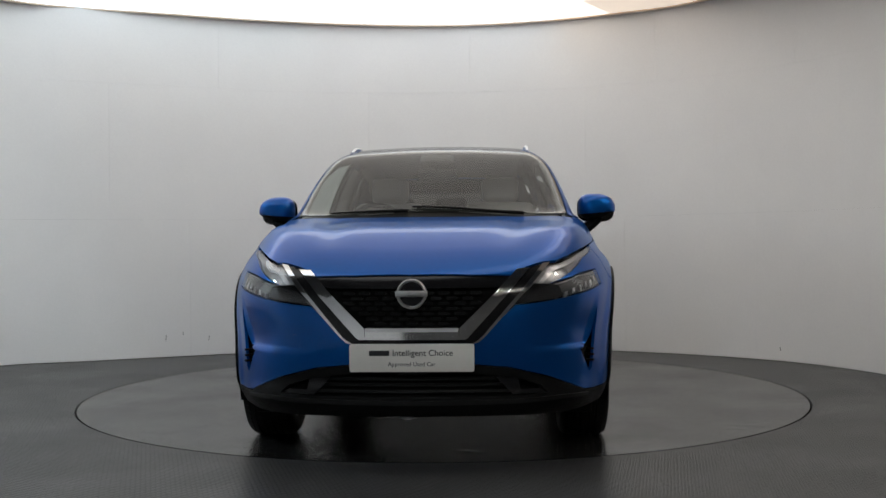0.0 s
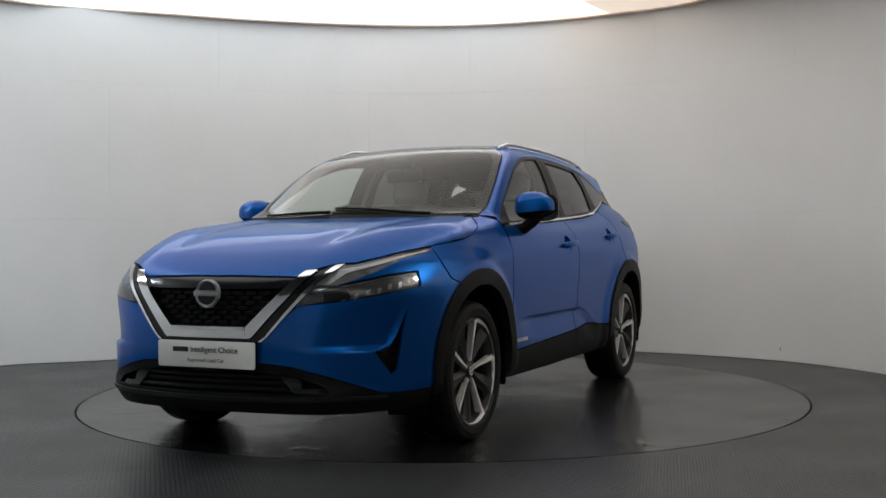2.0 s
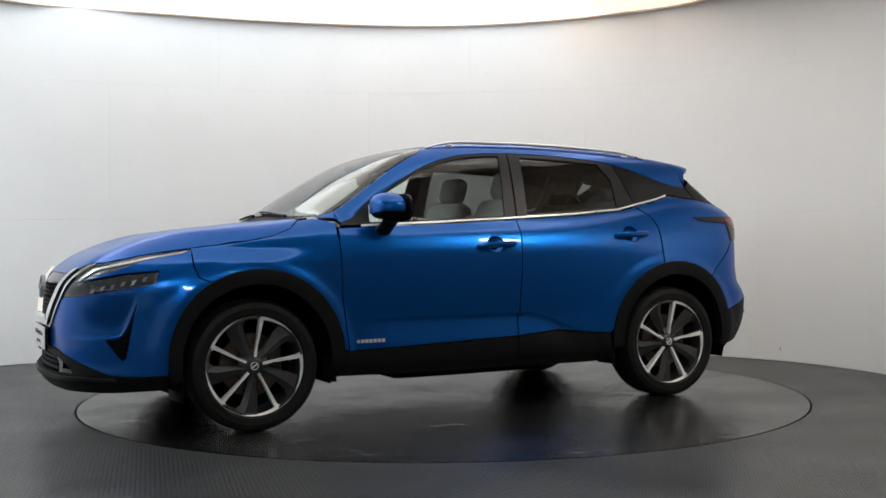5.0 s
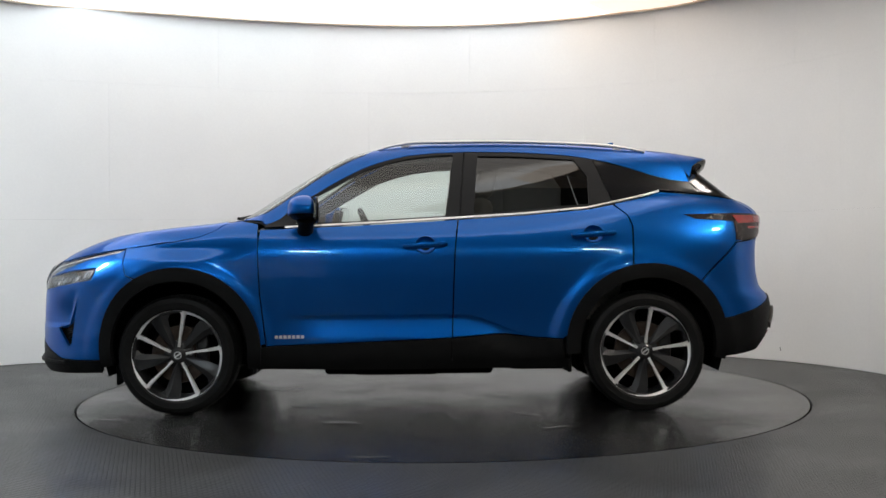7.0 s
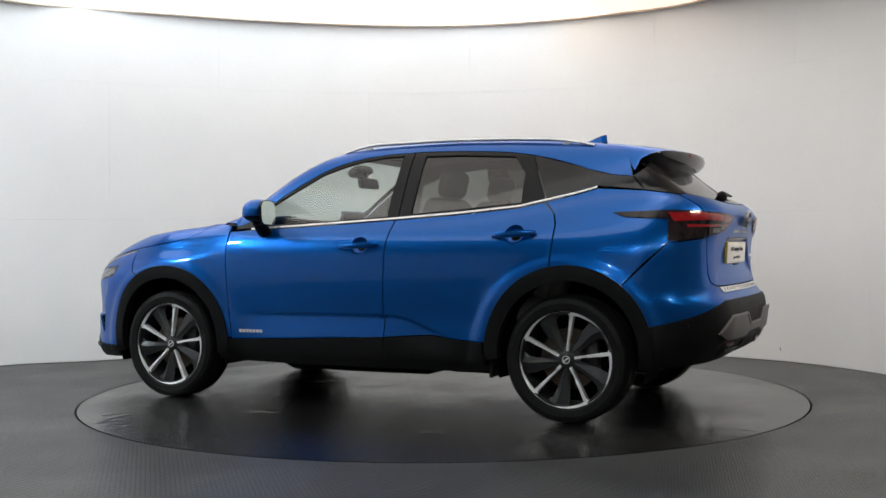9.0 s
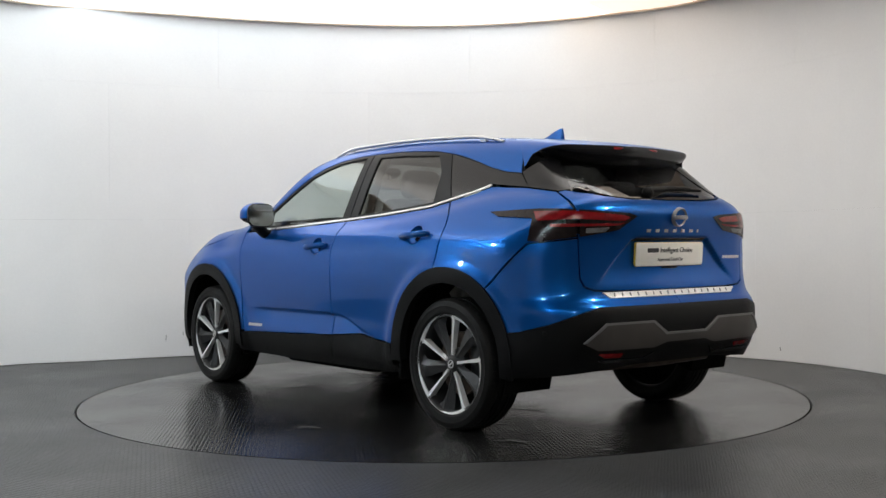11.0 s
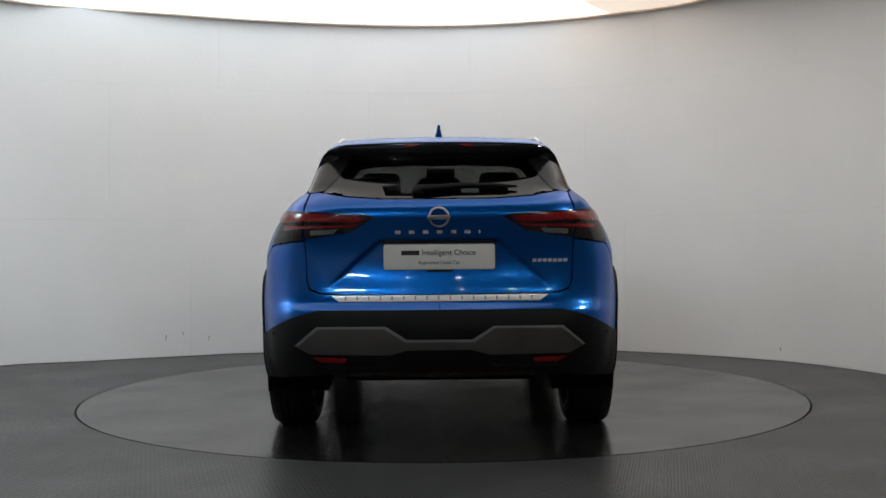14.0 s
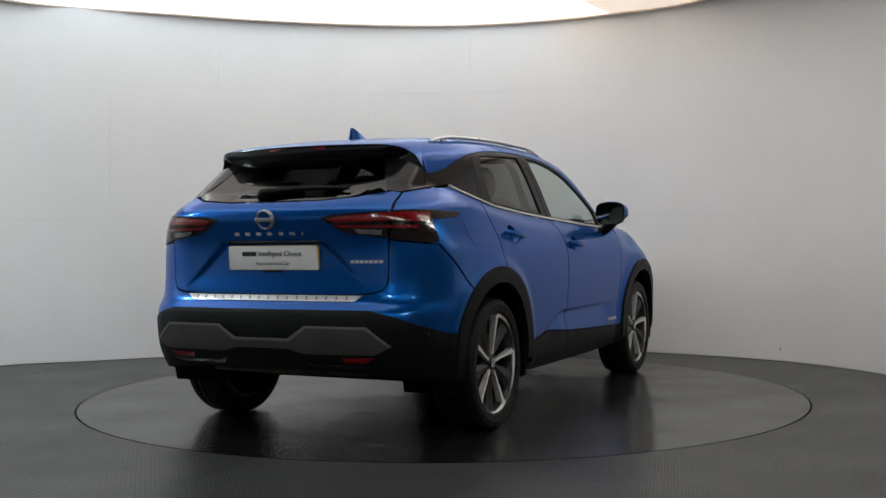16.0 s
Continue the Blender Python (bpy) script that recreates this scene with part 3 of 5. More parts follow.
def make_sides():
    for s in (LEFT, RIGHT):
        k = s[0]
        low = [(x, z - 0.018) for x, z in BELT]
        door = [(0.860, 1.052)] + [low[1], (-0.270, low[2][1])] + [(-0.252, 0.94), (-0.240, 0.68), (-0.232, 0.43), (0.27, 0.410), (0.82, 0.392), (0.856, 0.69), (0.866, 0.95)]
        fd = panel("front_door", "S", door, BLUE, car, holes=[cup_outline(-0.085, 0.957)], sides=s, grid=0.02, lines=(-0.022, -0.007, -0.0035, 0.0, 0.0035, 0.007, 0.016))
        door = [(-0.276, low[2][1])] + low[3:5] + [(-1.175, 1.184), (-1.248, 1.12), (-1.268, 1.06), (-1.256, 0.828)] + arc(*ARCH_R, CUT_R, 80, 10)[1:] + [(-0.86, 0.42), (-0.69, 0.432), (-0.53, 0.452), (-0.40, 0.444), (-0.236, 0.432), (-0.244, 0.68), (-0.256, 0.94)]
        rd = panel("rear_door", "S", door, BLUE, car, holes=[cup_outline(-1.045, 1.012)], sides=s, grid=0.02, lines=(-0.022, -0.007, -0.0035, 0.0, 0.0035, 0.007, 0.016))
        quarter = [(-1.182, 1.188), (-1.50, 1.256), (-1.80, 1.238), (rear_u(0.636, 1.213), 1.213), (rear_u(0.645, 1.17), 1.17), (rear_u(0.650, 1.12), 1.12), (rear_u(0.645, 0.985), 0.985), (-1.855, 0.960), (-1.74, 0.85), (-1.622, 0.726)] + arc(*ARCH_R, CUT_R, 130, 81) + [(-1.262, 0.828), (-1.274, 1.06), (-1.254, 1.12)]
        panel("rear_wing", "S", quarter, BLUE, car, sides=s, grid=0.018)
        # windows
        top = [(0.83, 1.084), (0.67, 1.188), (0.54, 1.264), (0.28, 1.408), (0.15, 1.455), (0.02, 1.486), (-0.15, 1.503), (-0.33, 1.509)]
        frame_f = top[:-1] + [(-0.312, 1.508), (-0.282, 1.122)] + [(0.27, 1.094), (0.84, 1.068)]
        glass_f = [(0.66, 1.088), (0.65, 1.182), (0.54, 1.248), (0.28, 1.391), (0.14, 1.438), (0.02, 1.467), (-0.12, 1.485), (-0.248, 1.490), (-0.205, 1.128), (0.25, 1.103)]
        panel("window_frame", "S", frame_f, FRAMEBLACK, fd, holes=[glass_f], gap=0.0012, lift=-0.002, sides=s, grid=0.03)
        panel("window_glass", "S", glass_f, DOORGLASS, fd, gap=-0.004, lift=-0.010, thick=0.003, sides=s, grid=0.05, label="clear greenish window glass").visible_shadow = False
        frame_r = [(-0.318, 1.508), (-0.62, 1.503), (-0.92, 1.482), (-1.07, 1.458), (-1.172, 1.208), (-1.03, 1.176), (-0.67, 1.145), (-0.288, 1.122)]
        glass_r = [(-0.395, 1.482), (-0.62, 1.477), (-0.96, 1.455), (-1.035, 1.355), (-1.035, 1.192), (-0.67, 1.160), (-0.365, 1.140)]
        panel("window_frame", "S", frame_r, FRAMEBLACK, rd, holes=[glass_r], gap=0.0012, lift=-0.002, sides=s, grid=0.03)
        panel("window_glass", "S", glass_r, PRIVACY, rd, gap=-0.004, lift=-0.010, thick=0.003, sides=s, grid=0.05, label="dark tinted window glass").visible_shadow = False
        panel("pillar_cover", "S", [(-0.262, 1.512), (-0.372, 1.512), (-0.345, 1.118), (-0.235, 1.118)], FRAMEBLACK, car, gap=0, lift=-0.018, thick=0.004, sides=s, grid=0.04)
        panel("quarter_window", "S", [(-1.074, 1.457)] + DLO[-3:] + [(-1.80, 1.245), (-1.49, 1.272), (-1.178, 1.208)], GLOSSBLACK, car, gap=0.0012, lift=-0.002, sides=s, grid=0.03)
        ends = [(0.72, 1.0715)] + BELT[1:]
        strip = ends + [(x, z - 0.011) for x, z in reversed(ends)]
        panel("belt_strip", "S", strip, SATIN, car, gap=0.0, lift=0.003, thick=0.008, sides=s, grid=0.02, label="thin chrome belt strip")
        # cladding
        for (cx, cz), r0, r1, a0, a1 in ((ARCH_F, 0.396, 0.472, -11, 189), (ARCH_R, 0.392, 0.472, -5, 189)):
            ring = arc(cx, cz, r1, a0, a1, 34) + arc(cx, cz, r0, a1, a0, 34)
            panel("arch_cladding", "S", ring, PLASTIC, car, gap=0.0, lift=0.012, thick=0.045, sides=s, grid=0.03)
        sill_f = [(0.835, 0.388), (0.27, 0.406), (-0.230, 0.426), (-0.228, 0.300), (0.30, 0.290), (0.88, 0.300), (0.875, 0.38)]
        panel("door_sill_trim", "S", sill_f, PLASTIC, fd, gap=0.001, lift=0.004, sides=s, grid=0.03)
        sill_r = [(-0.234, 0.426), (-0.40, 0.438), (-0.53, 0.446), (-0.69, 0.427), (-0.86, 0.415), (-0.875, 0.300), (-0.232, 0.300)]
        panel("door_sill_trim", "S", sill_r, PLASTIC, rd, gap=0.001, lift=0.004, sides=s, grid=0.03)
        panel("sill", "S", [(0.93, 0.300), (-0.90, 0.298), (-0.90, 0.262), (-0.80, 0.250), (0.3, 0.248), (0.93, 0.258)], PLASTIC, car, gap=0.0, lift=-0.004, thick=0.05, sides=s, grid=0.04)
        for x, y, z, w, h in ((0.90, 0.80, 0.315, 0.13, 0.13), (-1.775, 0.795, 0.435, 0.15, 0.17), (1.70, 0.70, 0.245, 0.20, 0.12), (-0.895, 0.80, 0.30, 0.15, 0.11)):
            bm = bmesh.new()
            add_box(bm, (0.022, w, h), pose(x, y * k, z - 0.02, 0, 0, 6 * k), 0.008)
            part("mud_flap", bm, PLASTIC, car)
        # handles
        for x0, z, door in ((-0.085, 0.957, fd), (-1.045, 1.012, rd)):
            c = skin("S", [x0], [z])[0]
            y = c[1]
            tilt = -3.5
            m = pose(x0, y * k, z, 0, tilt * -1, 0)
            bm = bmesh.new()
            prof = [(-0.125, 0.010), (-0.10, 0.026), (-0.04, 0.036), (0.03, 0.036), (0.09, 0.030), (0.128, 0.012)]
            rings = []
            for x, o in prof:
                hz = 0.0165 if abs(x) < 0.11 else 0.009
                rings.append([bm.verts.new(m @ Vector((x, k * (o + dy), dz * hz))) for dy, dz in ((0, -1), (0.006, -0.6), (0.008, 0.3), (0.004, 1), (-0.006, 1), (-0.010, 0), (-0.006, -1))])
            for a, b in zip(rings, rings[1:]):
                for i in range(7):
                    bm.faces.new((a[i], a[(i + 1) % 7], b[(i + 1) % 7], b[i]))
            bm.faces.new(rings[0]), bm.faces.new(rings[-1])
            h = part("door_handle", bm, BLUE, door, "body-coloured pull handle")
            for fx in (0.108, -0.105):
                bm = bmesh.new()
                add_box(bm, (0.02, 0.03, 0.018), m @ pose(fx, 0.004 * k, 0), 0.004)
                part("handle_foot", bm, BLUE, h)
            ring = np.array(cup_outline(x0, z))
            verts, faces = [], []
            for q, d in ((1.0, 0.0), (0.97, 0.010), (0.80, 0.022), (0.45, 0.030), (0.02, 0.031)):
                p = skin("S", x0 + (ring[:, 0] - x0) * q, z + (ring[:, 1] - z) * q)
                verts += ((p - normal(p) * d) * [1, k, 1]).tolist()
            m0 = len(ring)
            for w in range(4):
                faces += [(w * m0 + i, w * m0 + (i + 1) % m0, (w + 1) * m0 + (i + 1) % m0, (w + 1) * m0 + i)[::k] for i in range(m0)]
            mesh_part("handle_cup", verts, faces, BLUE, door)
        make_mirror(k)
        # badge on the front door
        for i in range(7):
            u = 0.775 - i * 0.0245
            panel("door_badge", "S", [(u, 0.451), (u - 0.018, 0.451), (u - 0.018, 0.433), (u, 0.433)], SATIN, fd, gap=0, lift=0.003, thick=0.003, sides=s, grid=0.02)
    panel("fuel_flap", "S", [(-1.44, 1.098), (-1.62, 1.092), (-1.615, 0.99), (-1.585, 0.955), (-1.50, 0.955), (-1.475, 0.985)], BLUE, car, gap=0.0, lift=0.0015, thick=0.003, sides=RIGHT, grid=0.03, soft=1)


def make_mirror(k):
    m = Matrix.Diagonal((1, k, 1, 1))
    bm = bmesh.new()                                # painted cap
    bmesh.ops.create_uvsphere(bm, u_segments=28, v_segments=18, radius=1)
    for v in bm.verts:
        x, y, z = v.co
        f = lambda c, e: math.copysign(abs(c) ** e, c)
        v.co = (0.098 * f(x, 0.8) * (1 if x > 0 else 0.46), 0.108 * f(y, 0.72), 0.090 * f(z, 0.75) * (1.06 - 0.42 * ((y + 1) / 2) ** 2))
        v.co.x += 0.008 * (1 - y) - 0.008
    for v in bm.verts:
        if v.co.z < -0.024:
            v.co.z = -0.024
    bmesh.ops.transform(bm, matrix=m @ pose(0.590, 0.922, 1.158, 4, 0, 12), verts=bm.verts)
    mirror = part("door_mirror", bm, BLUE, car, "blue door mirror with black lower shell")
    bm = bmesh.new()                                # black lower shell
    bmesh.ops.create_uvsphere(bm, u_segments=28, v_segments=18, radius=1)
    for v in bm.verts:
        x, y, z = v.co
        f = lambda c, e: math.copysign(abs(c) ** e, c)
        v.co = (0.095 * f(x, 0.8) * (1 if x > 0 else 0.46), 0.104 * f(y, 0.72), 0.060 * f(z, 0.6) * (1.0 - 0.35 * ((y + 1) / 2) ** 2))
        v.co.z = min(v.co.z, -0.023)
    bmesh.ops.transform(bm, matrix=m @ pose(0.588, 0.920, 1.158, 4, 0, 12), verts=bm.verts)
    part("lower_shell", bm, PLASTIC, mirror)
    bm = bmesh.new()
    add_tube(bm, [(0.60, 0.80, 1.030), (0.60, 0.86, 1.045), (0.59, 0.90, 1.075), (0.585, 0.93, 1.11)], [0.050, 0.046, 0.044, 0.05], 12, 0.7)
    bmesh.ops.transform(bm, matrix=m, verts=bm.verts)
    part("mirror_stalk", bm, PLASTIC, mirror)
    bm = bmesh.new()
    pts = [(0.103 * math.copysign(abs(math.cos(a)) ** 0.6, math.cos(a)), 0.070 * math.copysign(abs(math.sin(a)) ** 0.6, math.sin(a))) for a in (2 * math.pi * i / 32 for i in range(32))]
    to_back = Matrix(((0, 0, -1, 0), (1, 0, 0, 0), (0, 1, 0, 0), (0, 0, 0, 1)))
    add_prism(bm, [(a * 1.06, b * 1.09) for a, b in pts], 0.0, 0.012, m @ pose(0.538, 0.925, 1.160, 0, 0, 12) @ to_back)
    part("mirror_rim", bm, GLOSSBLACK, mirror)
    bm = bmesh.new()
    add_prism(bm, pts, 0.010, 0.0145, m @ pose(0.538, 0.925, 1.160, 0, 0, 12) @ to_back)
    part("mirror_glass", bm, MIRROR, mirror, smooth=False)


def make_roof():
    screen = [(1.035, 0.0), (1.025, 0.35), (0.995, 0.60), (0.935, 0.735), (0.80, 0.728), (0.60, 0.692), (0.40, 0.643), (0.27, 0.598), (0.22, 0.53), (0.235, 0.3), (0.24, 0.0)]
    panel("windscreen", "T", sym_t(screen), WINDSCREEN, car, gap=0.002, thick=0.004, grid=0.05, label="clear raked windscreen").visible_shadow = False
    inner = [(1.005, 0.0), (0.995, 0.35), (0.965, 0.58), (0.915, 0.685), (0.80, 0.682), (0.60, 0.648), (0.42, 0.603), (0.345, 0.56), (0.325, 0.45), (0.335, 0.3), (0.34, 0.0)]
    panel("windscreen_border", "T", sym_t(screen), FRAMEBLACK, car, holes=[sym_t(inner)], gap=0.003, lift=-0.006, thick=0.002, grid=0.04, label="printed black border of the windscreen")
    roof = [(0.235, 0.0), (0.230, 0.3), (0.212, 0.50), (-0.3, 0.505), (-1.0, 0.50), (-1.22, 0.49), (-1.24, 0.0)]
    panel("glass_roof", "T", sym_t(roof), GLOSSBLACK, car, grid=0.05, label="black panoramic glass roof")
    rear = [(-1.245, 0.0), (-1.225, 0.495), (-1.43, 0.495), (-1.47, 0.0)]
    panel("roof_rear", "T", sym_t(rear), BLUE, car, grid=0.05)
    for s in (LEFT, RIGHT):
        rim = skin("S", [u for u, z in DLO], [z for u, z in DLO])
        side = [(0.965, 0.755)] + [(p[0], p[1]) for p in rim] + [(-1.60, 0.583), (-1.447, 0.499), (-1.0, 0.505), (-0.3, 0.51), (0.21, 0.505), (0.275, 0.603), (0.40, 0.648), (0.60, 0.697), (0.80, 0.733), (0.938, 0.740)]
        panel("roof_side", "T", side, BLUE, car, sides=s, gap=0.0007, thick=0.004, grid=0.020)
        panel("roof_side_lining", "T", side, TRIM, car, sides=s, gap=-0.005, lift=-0.015, thick=0.003, grid=0.05)
        # rail
        k = s[0]
        xs = np.linspace(0.20, -1.40, 30)
        base = skin("T", xs, np.full(30, 0.535))
        path = []
        for i, x in enumerate(xs):
            e = min(1.0, (0.20 - x) / 0.22, (x + 1.40) / 0.28)
            path.append((x, k * (0.548 - 0.02 * (1 - (x + 0.6) ** 2)), base[i][2] + 0.001 + 0.020 * math.sin(max(e, 0) * math.pi / 2)))
        bm = bmesh.new()
        add_tube(bm, path, [0.013 if 2 < i < 27 else 0.009 for i in range(30)], 10, 0.8)
        rail = part("roof_rail", bm, SATIN, car, "satin silver roof rail")
        for i in (3, 26):
            bm = bmesh.new()
            add_box(bm, (0.05, 0.014, 0.026), Matrix.Translation((path[i][0], path[i][1], path[i][2] - 0.012)), 0.005)
            part("rail_foot", bm, SATIN, rail)
    # aerial fin
    bm = bmesh.new()
    rings = []
    for x, h, w in ((0.105, 0.004, 0.034), (0.045, 0.028, 0.031), (-0.010, 0.052, 0.025), (-0.045, 0.064, 0.019), (-0.066, 0.066, 0.014), (-0.068, 0.040, 0.019), (-0.060, 0.0, 0.024)):
        rings.append([bm.verts.new((-1.235 + x, y, 1.548 + z)) for y, z in ((w, 0 if h < 0.02 else -0.01), (w * 0.35, h), (-w * 0.35, h), (-w, 0 if h < 0.02 else -0.01))])
    for a, b in zip(rings, rings[1:]):
        for i in range(3):
            bm.faces.new((a[i], a[i + 1], b[i + 1], b[i]))
    part("aerial_fin", bm, BLUE, car)
    # wipers
    for y0, y1 in ((0.50, -0.10), (-0.12, -0.55)):
        ys = np.linspace(y0, y1, 9)
        xs = np.linspace(1.045, 1.010, 9)
        c = skin("T", xs, ys)
        bm = bmesh.new()
        add_tube(bm, [(p[0], p[1], p[2] + 0.010) for p in c], [0.010, 0.009, 0.008, 0.008, 0.007, 0.007, 0.006, 0.006, 0.005], 8)
        part("wiper", bm, PLASTIC, car)


def make_rear():
    gate = [(0.0, 1.176), (0.27, 1.178), (0.45, 1.192), (0.595, 1.222), (0.632, 1.214), (0.646, 1.12), (0.640, 0.97), (0.632, 0.79), (0.615, 0.75), (0.57, 0.732), (0.45, 0.724), (0.0, 0.722)]
    tg = panel("tailgate", "R", sym(gate), BLUE, car, gap=0.003, grid=0.014)
    glass = [(0.0, 1.182), (0.27, 1.184), (0.45, 1.198), (0.585, 1.226), (0.555, 1.30), (0.50, 1.37), (0.48, 1.41), (0.0, 1.42)]
    panel("rear_window", "R", sym(glass), REARGLASS, tg, gap=0.001, lift=-0.003, thick=0.004, grid=0.05, label="dark tinted rear window").visible_shadow = False
    for s in (LEFT, RIGHT):
        panel("window_wing", "S", [(-1.805, 1.243), (-1.995, 1.216), (-2.055, 1.226), (-2.035, 1.29), (-2.00, 1.345), (-1.97, 1.39), (-1.90, 1.405), (-1.83, 1.365), (-1.74, 1.322)], GLOSSBLACK, car, gap=0.001, lift=0.0, sides=s, grid=0.03)
    # spoiler: a shell that runs out to a point at each side
    ys = np.linspace(-0.625, 0.625, 41)
    e = np.maximum(np.abs(ys) - 0.5, 0) / 0.13
    start = -1.450 - 0.205 * e
    tip = np.minimum(-1.845 + 0.28 * ys * ys + 0.115 * e ** 1.4, start - 0.004)
    zs = skin("T", start, ys)[:, 2] + 0.0015
    top, low = bmesh.new(), bmesh.new()
    a, b = [], []
    for y, x, xt, z in zip(ys.tolist(), start.tolist(), tip.tolist(), zs.tolist()):
        w = x - xt
        a.append([top.verts.new((x - f * w, y, z - w * d)) for f, d in ((0, 0), (0.2, 0.022), (0.45, 0.056), (0.75, 0.104), (0.94, 0.142), (1.0, 0.165))])
        zt = z - w * 0.168
        q = w / 0.39 * (1 - 0.9 * min(1.0, abs(y) / 0.60) ** 5)
        b.append([low.verts.new((x - f * w, y, zt - q * d)) for f, d in ((1.0, 0), (1.012, 0.018), (0.985, 0.052), (0.90, 0.088), (0.70, 0.108), (0.40, 0.085), (0.10, 0.0))])
    for rows, bmx in ((a, top), (b, low)):
        for r, q in zip(rows, rows[1:]):
            for i in range(len(r) - 1):
                bmx.faces.new((r[i], r[i + 1], q[i + 1], q[i]))
    sp = part("spoiler", top, BLUE, tg)
    part("spoiler_lip", low, GLOSSBLACK, sp, "gloss black spoiler underside")
    bm = bmesh.new()
    add_box(bm, (0.006, 0.34, 0.012), pose(-1.842, 0, 1.452), 0.002)
    part("brake_light", bm, LAMPRED, sp)
    # rear wiper
    bm = bmesh.new()
    pts = skin("R", np.array([0.10, 0.0, -0.12, -0.26, -0.38]), np.array([1.215, 1.222, 1.232, 1.232, 1.226]))
    add_tube(bm, [(p[0] - 0.020, p[1], p[2] + 0.012) for p in pts], [0.026, 0.022, 0.020, 0.015, 0.008], 10, 0.8)
    bmesh.ops.create_uvsphere(bm, u_segments=14, v_segments=10, radius=0.030, matrix=Matrix.Translation((pts[0][0] - 0.02, 0.10, 1.215)))
    part("rear_wiper", bm, PLASTIC, tg)
    bumper = [(-1.86, 0.957), (rear_u(0.644, 0.980), 0.980), (rear_u(0.636, 0.79), 0.79), (rear_u(0.619, 0.746), 0.746), (rear_u(0.572, 0.728), 0.728), (rear_u(0.45, 0.720), 0.720), (UR, 0.718), (UR, 0.652), (-2.18, 0.652), (-2.09, 0.624), (-1.96, 0.574), (-1.82, 0.535), (-1.715, 0.522)] + arc(*ARCH_R, CUT_R, 158, 129)
    panel("rear_bumper", "S", bumper, BLUE, car, sides=BOTH, grid=0.02)
    black = [(UR, 0.650), (-2.18, 0.650), (-2.09, 0.622), (-1.96, 0.572), (-1.82, 0.533), (-1.712, 0.520)] + arc(*ARCH_R, CUT_R, 159, 186, 6) + [(-1.74, 0.310), (-1.90, 0.318), (-2.15, 0.345), (-2.40, 0.365), (UR, 0.365)]
    panel("lower_rear_bumper", "S", black, PLASTIC, car, gap=0, lift=0.006, thick=0.03, sides=BOTH, grid=0.03)
    skid = [(-2.10, 0.485), (-2.20, 0.572), (-2.49, 0.572), (-2.59, 0.512), (UR, 0.512), (UR, 0.470), (-2.60, 0.470), (-2.50, 0.448), (-2.16, 0.452)]
    panel("skid_plate", "S", skid, SKID, car, gap=0, lift=0.020, thick=0.022, sides=BOTH, grid=0.03, label="satin grey rear skid plate")
    edge = [(-2.195, 0.577), (-2.49, 0.577), (-2.595, 0.517), (UR, 0.517), (UR, 0.506), (-2.585, 0.506), (-2.485, 0.567), (-2.20, 0.567), (-2.11, 0.488), (-2.095, 0.488)]
    panel("skid_edge", "S", edge, SKIDEDGE, car, gap=0, lift=0.024, thick=0.006, sides=BOTH, grid=0.02)
    for s in (LEFT, RIGHT):
        panel("rear_reflector", "S", [(-2.165, 0.434), (-2.30, 0.430), (-2.285, 0.410), (-2.195, 0.413)], LAMPRED, car, gap=0, lift=0.012, thick=0.008, sides=s, grid=0.02)
        panel("bumper_fin", "S", [(-2.16, 0.405), (-2.44, 0.398), (-2.52, 0.425), (-2.47, 0.385), (-2.2, 0.385)], GLOSSBLACK, car, gap=0, lift=0.012, thick=0.01, sides=s, grid=0.02)
    plate = [(0.0, 0.719), (0.515, 0.719), (0.475, 0.690), (0.0, 0.690)]
    sg = panel("step_guard", "R", sym(plate), ALLOY, car, gap=0, lift=0.006, thick=0.006, grid=0.03, label="ribbed brushed metal step guard")
    for i in range(17):
        y = -0.44 + 0.055 * i
        panel("rib", "R", [(y, 0.713), (y + 0.008, 0.713), (y + 0.008, 0.696), (y, 0.696)], BADGE, sg, gap=0, lift=0.009, thick=0.003, grid=0.02)
    emblem((-2.118, 0, 1.090), 0.050, -1, -12)
    for i in range(7):                              # model lettering as plain bars
        y = 0.208 - i * 0.066
        w = 0.026 if i < 6 else 0.008
        panel("tailgate_badge", "R", [(y, 1.026), (y - w, 1.026), (y - w, 1.012), (y, 1.012)], SATIN, tg, gap=0, lift=0.004, thick=0.004, grid=0.02)
    for i in range(7):
        y = -0.445 - i * 0.0245
        panel("power_badge", "R", [(y, 0.888), (y - 0.018, 0.888), (y - 0.016, 0.873), (y + 0.002, 0.873)], SATIN, tg, gap=0, lift=0.004, thick=0.004, grid=0.02)
    panel("plate_lamp_bar", "R", sym([(0.0, 0.983), (0.27, 0.983), (0.285, 0.968), (0.0, 0.968)]), GLOSSBLACK, tg, gap=0, lift=0.004, thick=0.014, grid=0.03)
    for s in (1, -1):
        bm = bmesh.new()
        c = skin("S", [-1.94], [0.535])[0]
        bmesh.ops.create_uvsphere(bm, u_segments=12, v_segments=8, radius=0.012, matrix=Matrix.Translation((c[0], c[1] * s, c[2])))
        part("parking_sensor", bm, PLASTIC, car)


